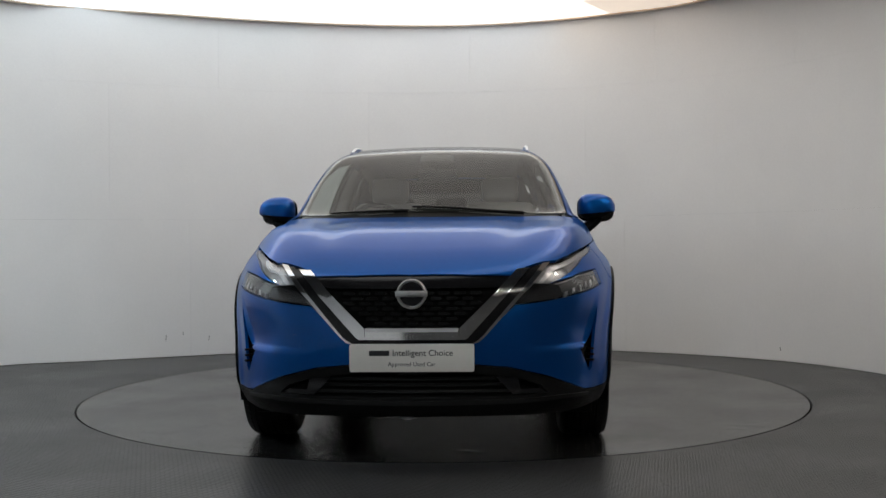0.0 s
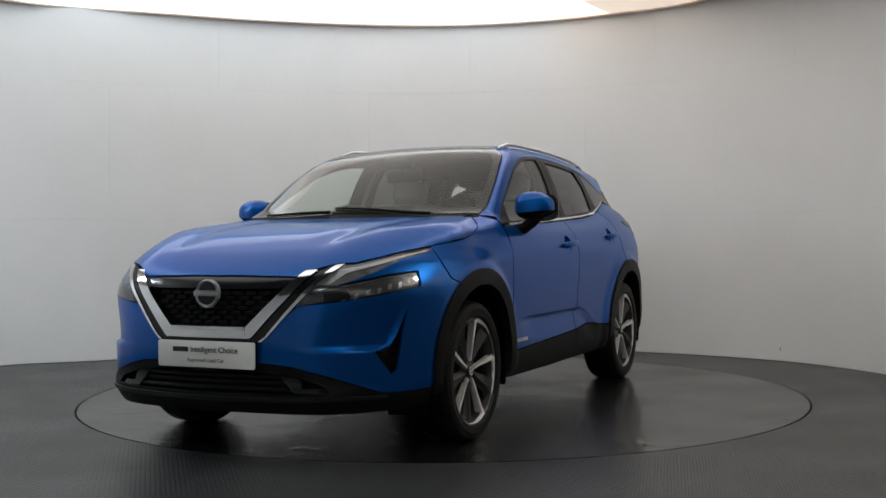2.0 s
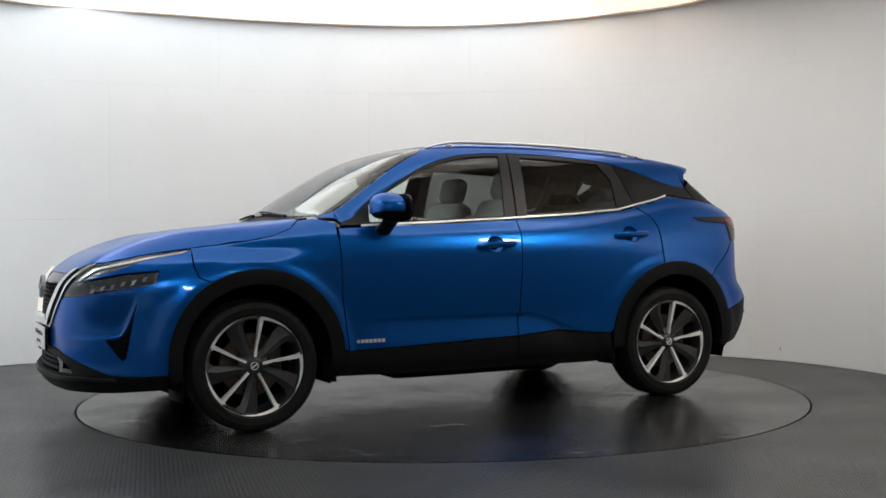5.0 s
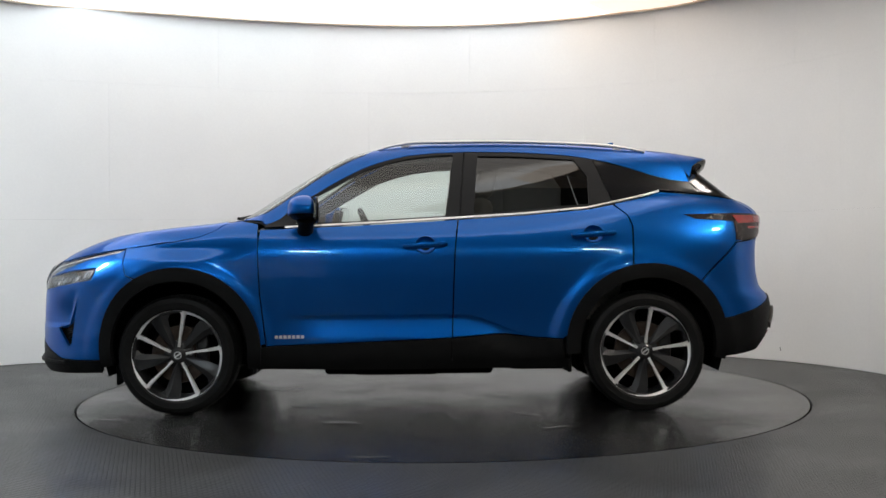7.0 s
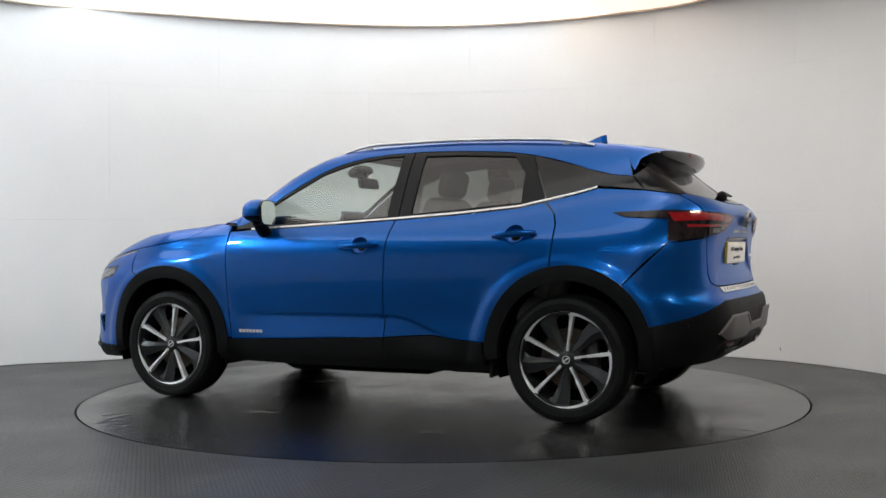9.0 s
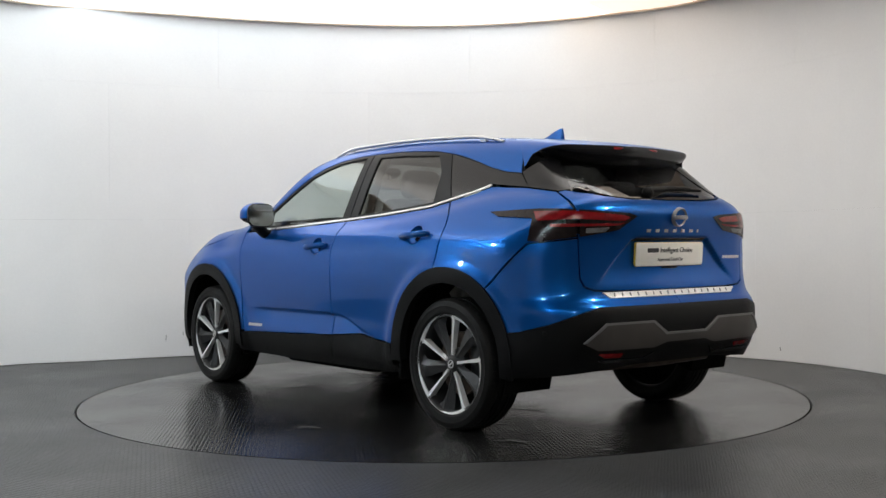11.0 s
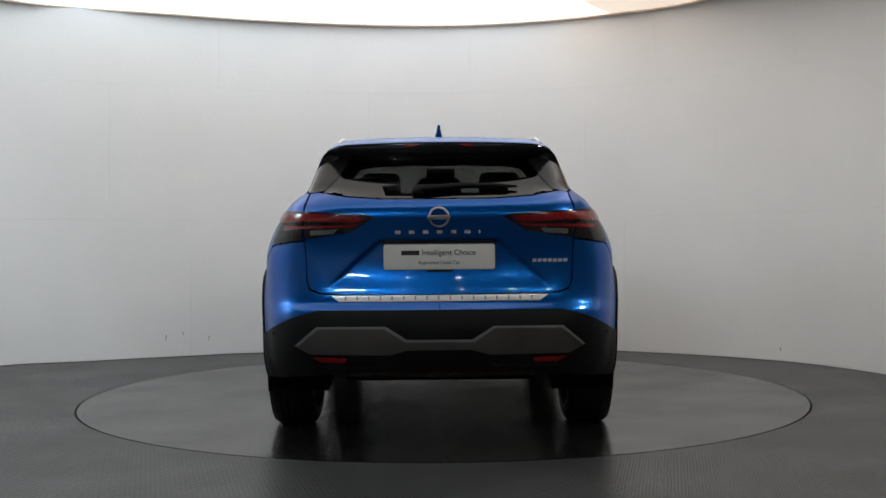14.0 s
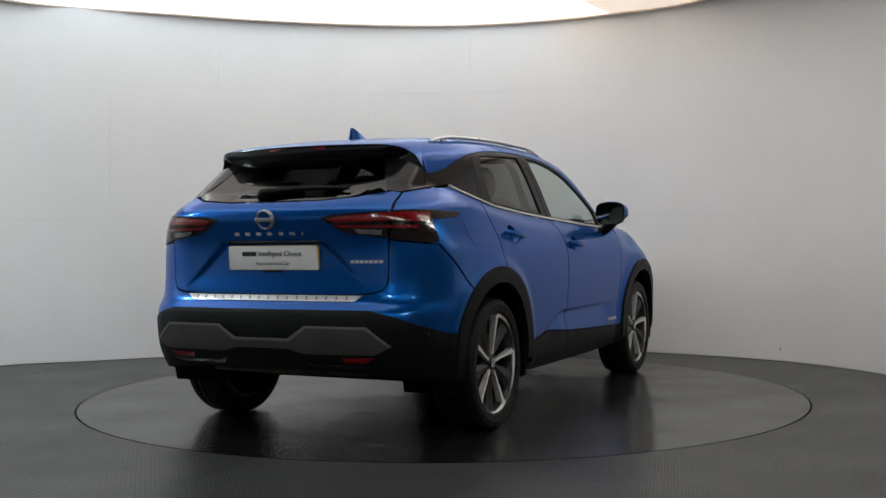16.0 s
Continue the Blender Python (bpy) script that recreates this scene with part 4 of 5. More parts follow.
def lettering(body, size, m, parent, material):
    cu = bpy.data.curves.new("words", "FONT")
    cu.body, cu.size, cu.align_x, cu.align_y, cu.extrude = body, size, "CENTER", "CENTER", 0.0006
    cu.offset = 0.0003
    tmp = bpy.data.objects.new("words", cu)
    scene.collection.objects.link(tmp)
    bpy.context.view_layer.update()
    me = bpy.data.meshes.new_from_object(tmp.evaluated_get(bpy.context.evaluated_depsgraph_get()))
    bpy.data.objects.remove(tmp)
    me.transform(m)
    me.materials.clear()
    me.materials.append(material)
    ob = new("lettering", me)
    ob.parent = parent
    return ob


def make_plate(at, facing, lean):
    m = Matrix.Translation(at) @ Matrix(((0, 0, facing, 0), (facing, 0, 0, 0), (0, 1, 0, 0), (0, 0, 0, 1))) @ pose(0, 0, 0, lean)
    def rounded(w, h, r):
        return [(sx * (w / 2 - r) + r * math.cos(a), sy * (h / 2 - r) + r * math.sin(a)) for sx, sy, a0 in ((1, 1, 0), (-1, 1, 90), (-1, -1, 180), (1, -1, 270)) for a in (radians(a0 + 30 * i) for i in range(4))]
    bm = bmesh.new()
    add_prism(bm, rounded(0.527, 0.118, 0.010), -0.012, 0.0, m, 0.002)
    p = part("number_plate", bm, PLATE, car, "cream show plate with dark lettering", sharp=30)
    bm = bmesh.new()
    add_prism(bm, rounded(0.530, 0.121, 0.011), -0.016, -0.004, m)
    part("plate_holder", bm, GLOSSBLACK if facing > 0 else PLATE_Y, p)
    bm = bmesh.new()
    add_prism(bm, rounded(0.086, 0.022, 0.003), 0.0, 0.0008, m @ pose(-0.137, 0.020, 0))
    part("brand_bar", bm, INK, p)
    lettering("Intelligent Choice", 0.036, m @ pose(0.046, 0.020, 0.001), p, INK)
    lettering("Approved Used Car", 0.0245, m @ pose(0, -0.027, 0.001), p, GREYINK)
    bm = bmesh.new()
    add_box(bm, (0.12, 0.010, 0.006), m @ pose(0, -0.067, -0.004), 0.002)
    part("plate_strip", bm, PLASTIC, p)


def make_wheel():
    """One wheel about its own y axis; the outside faces +y."""
    w = new("wheel")
    w.parent = car
    ax = pose(0, 0, 0, -90)                         # z of the lathe to +y
    bm = bmesh.new()
    prof = [(0.245, -0.108), (0.262, -0.116), (0.300, -0.117), (0.328, -0.108), (0.342, -0.096), (0.3475, -0.075)]
    for g in (-0.052, -0.024, 0.018, 0.052):
        prof += [(0.350, g - 0.006), (0.341, g - 0.0045), (0.341, g + 0.0045), (0.350, g + 0.006)]
    prof += [(0.3475, 0.075), (0.342, 0.096), (0.334, 0.104), (0.330, 0.109), (0.318, 0.112), (0.300, 0.1165), (0.296, 0.1150), (0.276, 0.1165), (0.262, 0.114), (0.252, 0.106), (0.245, 0.100)]
    prof = [(0.254 + (q - 0.245) * 0.845, h) for q, h in prof]
    add_lathe(bm, prof, ax, 72)
    tyre = part("tyre", bm, RUBBER, w, "black road tyre with grooved tread", sharp=30)
    bm = bmesh.new()
    for i in range(72):                             # shoulder tread blocks
        for s in (1, -1):
            add_box(bm, (0.007, 0.034, 0.016), pose(0, 0, 0, 0, i * 5.0 + (2.5 if s > 0 else 0), 0) @ pose(0, s * 0.088, 0.3285, s * -35, 0, s * 14))
    tagged(part("tread_block", bm, RUBBER, tyre, smooth=False), kind="stuff")
    grow = Matrix.Diagonal((1.035, 1.0, 1.035, 1))
    ax = grow @ ax
    bm = bmesh.new()
    add_lathe(bm, [(0.236, -0.10), (0.228, 0.0), (0.232, 0.085), (0.240, 0.100), (0.246, 0.098), (0.246, -0.10)], ax, 64, True)
    rim = part("rim", bm, ALLOYDARK, w, "grey alloy rim with machined spokes")
    bm = bmesh.new()
    add_lathe(bm, [(0.2470, 0.098), (0.2480, 0.1035), (0.2525, 0.1050), (0.2550, 0.102), (0.2550, 0.098)], ax, 72, True)
    part("rim_flange", bm, ALLOY, rim)
    face = grow @ Matrix(((-1, 0, 0, 0), (0, 0, 1, 0), (0, 1, 0, 0), (0, 0, 0, 1)))   # x of the drawing to -x, y to z, thickness to +y
    for i in range(5):
        a0 = 83 + 72 * i
        m = face @ pose(0, 0, 0, 0, 0, a0)
        bm = bmesh.new()                            # machined blade and its foot along the flange
        prof = [(0.045, -0.007), (0.105, -0.005), (0.116, -0.008), (0.232, -0.017), (0.240, -0.030), (0.245, -0.028), (0.2445, 0.012), (0.238, 0.014), (0.226, 0.003), (0.105, 0.005), (0.045, 0.007)]
        q0 = [bm.verts.new(m @ Vector((x, y, 0.060))) for x, y in prof]
        q1 = [bm.verts.new(m @ Vector((x, y, 0.080 + 0.018 * x / 0.24))) for x, y in prof]
        bm.faces.new(q0), bm.faces.new(q1)
        for k in range(len(prof)):
            bm.faces.new((q0[k], q0[(k + 1) % len(prof)], q1[(k + 1) % len(prof)], q1[k]))
        part("spoke", bm, ALLOY, rim, "machined silver spoke edge", smooth=False)
        bm = bmesh.new()
        add = [(0.247 - 0.016 * (1 - j / 8) ** 0.7, 0.247, -j * 5.5) for j in range(9)]
        rows = []
        for ra, rb, da in add:
            c, d = math.cos(radians(da)), math.sin(radians(da))
            rows.append([bm.verts.new(m @ Vector((q * c, q * d, h))) for q, h in ((ra, 0.092), (ra, 0.099), (rb, 0.1035), (rb, 0.092))])
        for q0, q1 in zip(rows, rows[1:]):
            for k in range(4):
                bm.faces.new((q0[k], q0[(k + 1) % 4], q1[(k + 1) % 4], q1[k]))
        bm.faces.new(rows[0]), bm.faces.new(rows[-1])
        part("rim_arc", bm, ALLOY, rim, smooth=False)
        m = face @ pose(0, 0, 0, 0, 0, a0 - 33)
        bm = bmesh.new()                            # folded grey blade
        outline = [(0.045, -0.018), (0.150, -0.042), (0.195, -0.058), (0.224, -0.100), (0.244, -0.035), (0.240, 0.028), (0.185, 0.030), (0.045, 0.018)]
        ridge = [(0.045, 0.0), (0.195, -0.024), (0.240, -0.045)]
        lo = [bm.verts.new(m @ Vector((x, y, 0.050 + 0.03 * x / 0.24))) for x, y in outline]
        hi = [bm.verts.new(m @ Vector((x, y, 0.074 + 0.020 * x / 0.24))) for x, y in ridge]
        for f in ((lo[0], lo[1], hi[0]), (lo[1], lo[2], hi[1], hi[0]), (lo[2], lo[3], hi[2], hi[1]), (lo[3], lo[4], hi[2]), (lo[4], lo[5], hi[2]), (lo[5], lo[6], hi[1], hi[2]), (lo[6], lo[7], hi[0], hi[1]), (lo[7], lo[0], hi[0])):
            bm.faces.new(f)
        part("spoke_blade", bm, ALLOYDARK, rim, "dark grey folded blade", smooth=False)
        bm = bmesh.new()
        b = m @ pose(0.060, 0.03, 0.062)
        add_lathe(bm, [(0.001, 0.012), (0.008, 0.012), (0.010, 0.0), (0.010, -0.03)], b, 10)
        part("wheel_bolt", bm, CHROME, rim)
    bm = bmesh.new()
    add_lathe(bm, [(0.001, 0.086), (0.026, 0.086), (0.031, 0.080), (0.046, 0.072), (0.078, 0.058), (0.080, 0.02)], ax, 32)
    part("hub", bm, ALLOYDARK, rim)
    bm = bmesh.new()
    add_lathe(bm, [(0.0165, 0.086), (0.0165, 0.089), (0.021, 0.089), (0.021, 0.086)], ax, 28, True)
    add_box(bm, (0.046, 0.003, 0.009), pose(0, 0.088, 0, 0, 35, 0), 0.001)
    part("hub_badge", bm, SATIN, w)
    bm = bmesh.new()
    add_lathe(bm, [(0.07, 0.012), (0.075, 0.022), (0.158, 0.022), (0.160, 0.010), (0.158, -0.004), (0.07, -0.004)], ax, 48, True)
    add_lathe(bm, [(0.001, 0.045), (0.070, 0.045), (0.076, 0.03), (0.076, 0.0)], ax, 32)
    part("brake_disc", bm, DISC, w)
    # black backing disc, added to keep the inner side of the wheel dark
    bm = bmesh.new()
    add_lathe(bm, [(0.001, -0.070), (0.150, -0.070), (0.234, -0.088), (0.234, -0.094), (0.150, -0.078), (0.001, -0.078)], ax, 40)
    part("dark_backing_disc", bm, MATTBLACK, w)
    bm = bmesh.new()
    add_box(bm, (0.07, 0.07, 0.17), pose(-0.125, 0.0, 0.02), 0.015)
    part("brake_caliper", bm, ALLOYDARK, w)
    return w


def make_wheels():
    w = make_wheel()
    w.matrix_basis = pose(AXLE, 0.772, 0.3415)
    for x, y, turn, spin in ((-AXLE, 0.775, 0, 0), (AXLE, -0.772, 180, 0), (-AXLE, -0.775, 180, 0)):
        copy_thing(w, pose(x, y, 0.3415, 0, 0, turn))


def make_cabin():
    bm = bmesh.new()
    rows = []
    for x, z in ((0.98, 1.02), (0.86, 1.075), (0.62, 1.10), (0.50, 1.08), (0.44, 1.00), (0.48, 0.80), (0.55, 0.55)):
        rows.append([bm.verts.new((x, y, z - 0.02 * (abs(y) > 0.6))) for y in np.linspace(-0.72, 0.72, 13)])
    for a, b in zip(rows, rows[1:]):
        for i in range(12):
            bm.faces.new((a[i], a[i + 1], b[i + 1], b[i]))
    add_box(bm, (0.04, 0.24, 0.14), pose(0.50, 0.0, 1.12, 0, -15), 0.01)
    part("dashboard", bm, TRIM, car)
    bm = bmesh.new()
    add_box(bm, (1.7, 1.40, 0.05), pose(0.02, 0, 0.42), 0.01)
    add_box(bm, (1.1, 1.06, 0.05), pose(-1.40, 0, 0.44), 0.01)
    add_box(bm, (0.9, 0.26, 0.30), pose(0.05, 0, 0.58), 0.04)
    add_box(bm, (0.56, 1.10, 0.04), pose(-1.64, 0, 0.98), 0.01)
    part("cabin_floor", bm, TRIM, car)
    bm = bmesh.new()
    add_lathe(bm, [(0.185 + 0.016 * math.cos(a), 0.016 * math.sin(a)) for a in (2 * math.pi * i / 10 for i in range(10))], pose(0.30, -0.37, 1.03, 0, -66), 36, True)
    add_box(bm, (0.10, 0.36, 0.02), pose(0.30, -0.37, 1.03, 0, -66), 0.01)
    add_box(bm, (0.14, 0.14, 0.05), pose(0.31, -0.37, 1.03, 0, -66), 0.02)
    part("steering_wheel", bm, TRIM, car)
    def seat(x, y, wide):
        bm = bmesh.new()
        add_box(bm, (0.52, wide, 0.16), pose(x, y, 0.60, 0, -6), 0.06, 3)
        add_box(bm, (0.15, wide - 0.02, 0.64), pose(x - 0.32, y, 0.93, 0, -17), 0.065, 3)
        for s in (1, -1):
            add_box(bm, (0.12, 0.08, 0.50), pose(x - 0.25, y + s * (wide / 2 - 0.03), 0.90, 0, -17), 0.035, 3)
        return part("seat", bm, LEATHER, car, "pale grey leather seat")
    def rest(st, x, y):
        bm = bmesh.new()
        add_box(bm, (0.11, 0.25, 0.17), pose(x - 0.43, y, 1.325, 0, -14), 0.045, 3)
        part("headrest", bm, LEATHER, st)
        bm = bmesh.new()
        for s in (1, -1):
            add_tube(bm, [(x - 0.40, y + s * 0.06, 1.18), (x - 0.425, y + s * 0.06, 1.30)], 0.007, 8)
        part("headrest_post", bm, SATIN, st)
    for y in (0.37, -0.37):
        st = seat(-0.02, y, 0.50)
        rest(st, -0.02, y)
    st = seat(-0.92, 0, 1.30)
    for y in (0.40, 0.0, -0.40):
        bm = bmesh.new()
        add_box(bm, (0.09, 0.24, 0.12), pose(-1.36, y, 1.26, 0, -14), 0.04, 3)
        part("headrest", bm, TRIM, st)
    bm = bmesh.new()
    add_box(bm, (0.03, 0.24, 0.075), pose(0.36, 0, 1.375, 0, 12), 0.014, 3)
    add_tube(bm, [(0.37, 0, 1.40), (0.40, 0, 1.47)], 0.012, 8)
    add_box(bm, (0.10, 0.20, 0.05), pose(0.42, 0, 1.455, 0, 28), 0.015, 2)
    part("rear_view_mirror", bm, TRIM, car)
    xs, ys = np.linspace(0.15, -1.55, 20), np.linspace(-0.50, 0.50, 12)
    gx, gy = np.meshgrid(xs, ys)
    c = skin("T", gx.ravel(), gy.ravel()) - [0, 0, 0.035]
    faces = [(j * 20 + i, j * 20 + i + 1, (j + 1) * 20 + i + 1, (j + 1) * 20 + i) for j in range(11) for i in range(19)]
    mesh_part("headliner", c.tolist(), faces, LINING, car)
    for k in (1, -1):
        bm = bmesh.new()
        add_tube(bm, [(-0.31, k * 0.69, 1.05), (-0.335, k * 0.59, 1.38), (-0.34, k * 0.53, 1.48)], [0.05, 0.042, 0.04], 8, 0.5)
        part("pillar_trim", bm, TRIM, car)
        bm = bmesh.new()
        add_tube(bm, [(-1.25, k * 0.60, 1.10), (-1.34, k * 0.50, 1.45)], [0.07, 0.06], 8, 0.5)
        part("rear_pillar_trim", bm, TRIM, car)
        panel("door_card", "S", [(0.80, 1.05), (-0.3, 1.10), (-1.15, 1.16), (-1.15, 0.88), (-0.86, 0.72), (-0.80, 0.5), (0.80, 0.5)], TRIM, car, gap=0, lift=-0.06, thick=0.02, grid=0.1, sides=(k,))


make_shell()
make_front()
make_lamps()
make_sides()
make_roof()
make_rear()
make_plate((2.292, 0, 0.483), 1, 0)
make_plate((-2.068, 0, 0.900), -1, 4)
make_wheels()
make_cabin()

# ---- the room ----
TABLE_R = 2.271


def spline(points, per):
    out, n = [], len(points)
    for i in range(n):
        p0, p1, p2, p3 = (np.array(points[(i + k) % n], float) for k in (-1, 0, 1, 2))
        for j in range(per):
            t = j / per
            out.append(0.5 * ((2 * p1) + (p2 - p0) * t + (2 * p0 - 5 * p1 + 4 * p2 - p3) * t * t + (3 * p1 - p0 - 3 * p2 + p3) * t ** 3))
    return np.array(out)


WALL = spline([(-3.63, 1.77), (-3.06, 2.04), (-2.34, 2.38), (-1.6, 2.68), (-0.8, 2.88), (0.0, 2.95), (0.8, 2.83), (1.52, 2.54), (2.02, 2.23), (2.43, 1.90), (2.80, 1.48), (3.01, 1.09), (3.16, 0.66), (3.30, 0.0), (3.5, -1.5), (3.7, -4.0), (3.7, -7.0), (2.6, -9.2), (0.0, -9.8), (-3.0, -9.2), (-5.2, -7.0), (-5.8, -4.0), (-5.6, -1.0), (-4.9, 0.7)], 6)


def wall_board(parent, i0, i1, z0, z1, material):
    """One board of the curved wall lining, from step i0 to i1 of its plan."""
    n = len(WALL)
    bm = bmesh.new()
    rows = []
    for i in range(i0, i1 + 1):
        p = WALL[i % n]
        t = WALL[(i + 1) % n] - WALL[(i - 1) % n]
        t /= np.linalg.norm(t)
        out = np.array([-t[1], t[0]])
        q = p + out * 0.02
        e = 0.0005
        f = p + (t * e if i == i0 else -t * e if i == i1 else 0)
        rows.append([bm.verts.new(v) for v in ((f[0], f[1], z0 + e), (f[0], f[1], z1 - e), (q[0], q[1], z1 - e), (q[0], q[1], z0 + e))])
    for a, b in zip(rows, rows[1:]):
        for k in range(4):
            bm.faces.new((a[k], b[k], b[(k + 1) % 4], a[(k + 1) % 4]))
    bm.faces.new(rows[0]), bm.faces.new(rows[-1])
    return part("wall_board", bm, material, parent, sharp=30)


def make_room():
    n = len(WALL)
    bm = bmesh.new()
    rows = []
    for i in range(n):
        p = WALL[i]
        t = WALL[(i + 1) % n] - WALL[(i - 1) % n]
        t /= np.linalg.norm(t)
        out = np.array([-t[1], t[0]])
        a, b = p + out * 0.012, p + out * 0.16
        rows.append([bm.verts.new(v) for v in ((a[0], a[1], -0.05), (a[0], a[1], 3.30), (b[0], b[1], 3.30), (b[0], b[1], -0.05))])
    for i in range(n):
        a, b = rows[i], rows[(i + 1) % n]
        for k in range(4):
            bm.faces.new((a[k], b[k], b[(k + 1) % 4], a[(k + 1) % 4]))
    wall = tagged(part("wall_curved", bm, SEAM, None), "curved off-white boarded studio wall", kind="structure")
    cuts = {0: [13, 28, 43, 56, 70], 1: [8, 25, 40, 52, 66], 2: [15, 32, 46, 60]}
    for row, (z0, z1) in enumerate(((0.004, 1.20), (1.20, 2.37), (2.37, 3.0))):
        c = cuts[row] + [84, 96, 111, 121, 132]
        c = [c[0]] + c[1:] + [c[0] + n]
        for a, b in zip(c, c[1:]):
            # boards out of view are dark in part, to shape the car's reflections
            wall_board(wall, a, b, z0, z1, WALLPAINT if b <= 84 or a >= 111 else UNSEENDARK)
    # scuffs low on the lining
    for k, (i, q, z, h, lean) in enumerate(((11, 0.4, 0.17, 0.05, 4), (12, 0.5, 0.20, 0.03, -3), (14, 0.2, 0.15, 0.04, 8), (58, 0.3, 0.10, 0.03, -10))):
        p, t = WALL[i], WALL[i + 1] - WALL[i]
        p = p + q * t
        bm = bmesh.new()
        add_box(bm, (0.005, 0.002, h), pose(p[0], p[1], z, 0, lean, math.degrees(math.atan2(t[1], t[0]))), 0.0008)
        part("scuff", bm, LINING, wall)
    # floor with a round opening, turntable in it
    def ring(name, inner, outer_pts, material, label, kind):
        bm = bmesh.new()
        k = 96
        ins = [(inner * math.cos(2 * math.pi * i / k), inner * math.sin(2 * math.pi * i / k)) for i in range(k)]
        a = [bm.verts.new((x, y, 0)) for x, y in ins]
        b = [bm.verts.new((x, y, -0.03)) for x, y in ins]
        o = [bm.verts.new((*outer_pts(2 * math.pi * i / k), 0)) for i in range(k)]
        for i in range(k):
            j = (i + 1) % k
            bm.faces.new((a[i], o[i], o[j], a[j]))
            bm.faces.new((b[i], a[i], a[j], b[j]))
        return tagged(part(name, bm, material, None, sharp=30), label, kind=kind)
    def edge(a):
        c, s = math.cos(a), math.sin(a)
        r = min(10 / max(abs(c), 1e-6), 12 / max(abs(s), 1e-6))
        return r * c, r * s
    ring("floor", TABLE_R + 0.004, edge, FLOOR, "dark grey studded rubber floor", "structure")
    bm = bmesh.new()
    add_lathe(bm, [(0.001, 0.0), (0.8, 0.0), (1.6, 0.0), (TABLE_R - 0.009, 0.0), (TABLE_R - 0.009, -0.03)], Matrix(), 128)
    table = tagged(new("turntable"), "round dark grey turntable flush with the floor", "turntable")
    part("deck", bm, TABLE, table, "worn grey rubber deck", sharp=30)
    bm = bmesh.new()
    add_lathe(bm, [(TABLE_R - 0.0065, -0.03), (TABLE_R - 0.0065, -0.006), (TABLE_R - 0.0015, -0.006), (TABLE_R - 0.0015, -0.03)], Matrix(), 128, True)
    part("edge_band", bm, MATTBLACK, table)
    bm = bmesh.new()
    bmesh.ops.create_circle(bm, cap_ends=True, segments=64, radius=TABLE_R + 0.3, matrix=pose(0, 0, -0.032))
    tagged(part("floor_pit", bm, MATTBLACK, None), "dark pit under the turntable", kind="structure")
    # ceiling
    bm = bmesh.new()
    add_box(bm, (22, 12, 0.1), pose(0, 3.6, 3.052))
    tagged(part("ceiling", bm, CEILWARMLIT, None), "pale ceiling above the light panel, warm lamplight put into its colour", kind="structure")
    # dark slab added out of view, so that the car's paint reflects less light
    bm = bmesh.new()
    add_box(bm, (22, 12, 0.1), pose(0, -8.402, 3.052))
    tagged(part("unseen_dark_ceiling", bm, UNSEENDARK, None), "unseen dark ceiling added over the front to darken reflections", kind="structure")
    return table


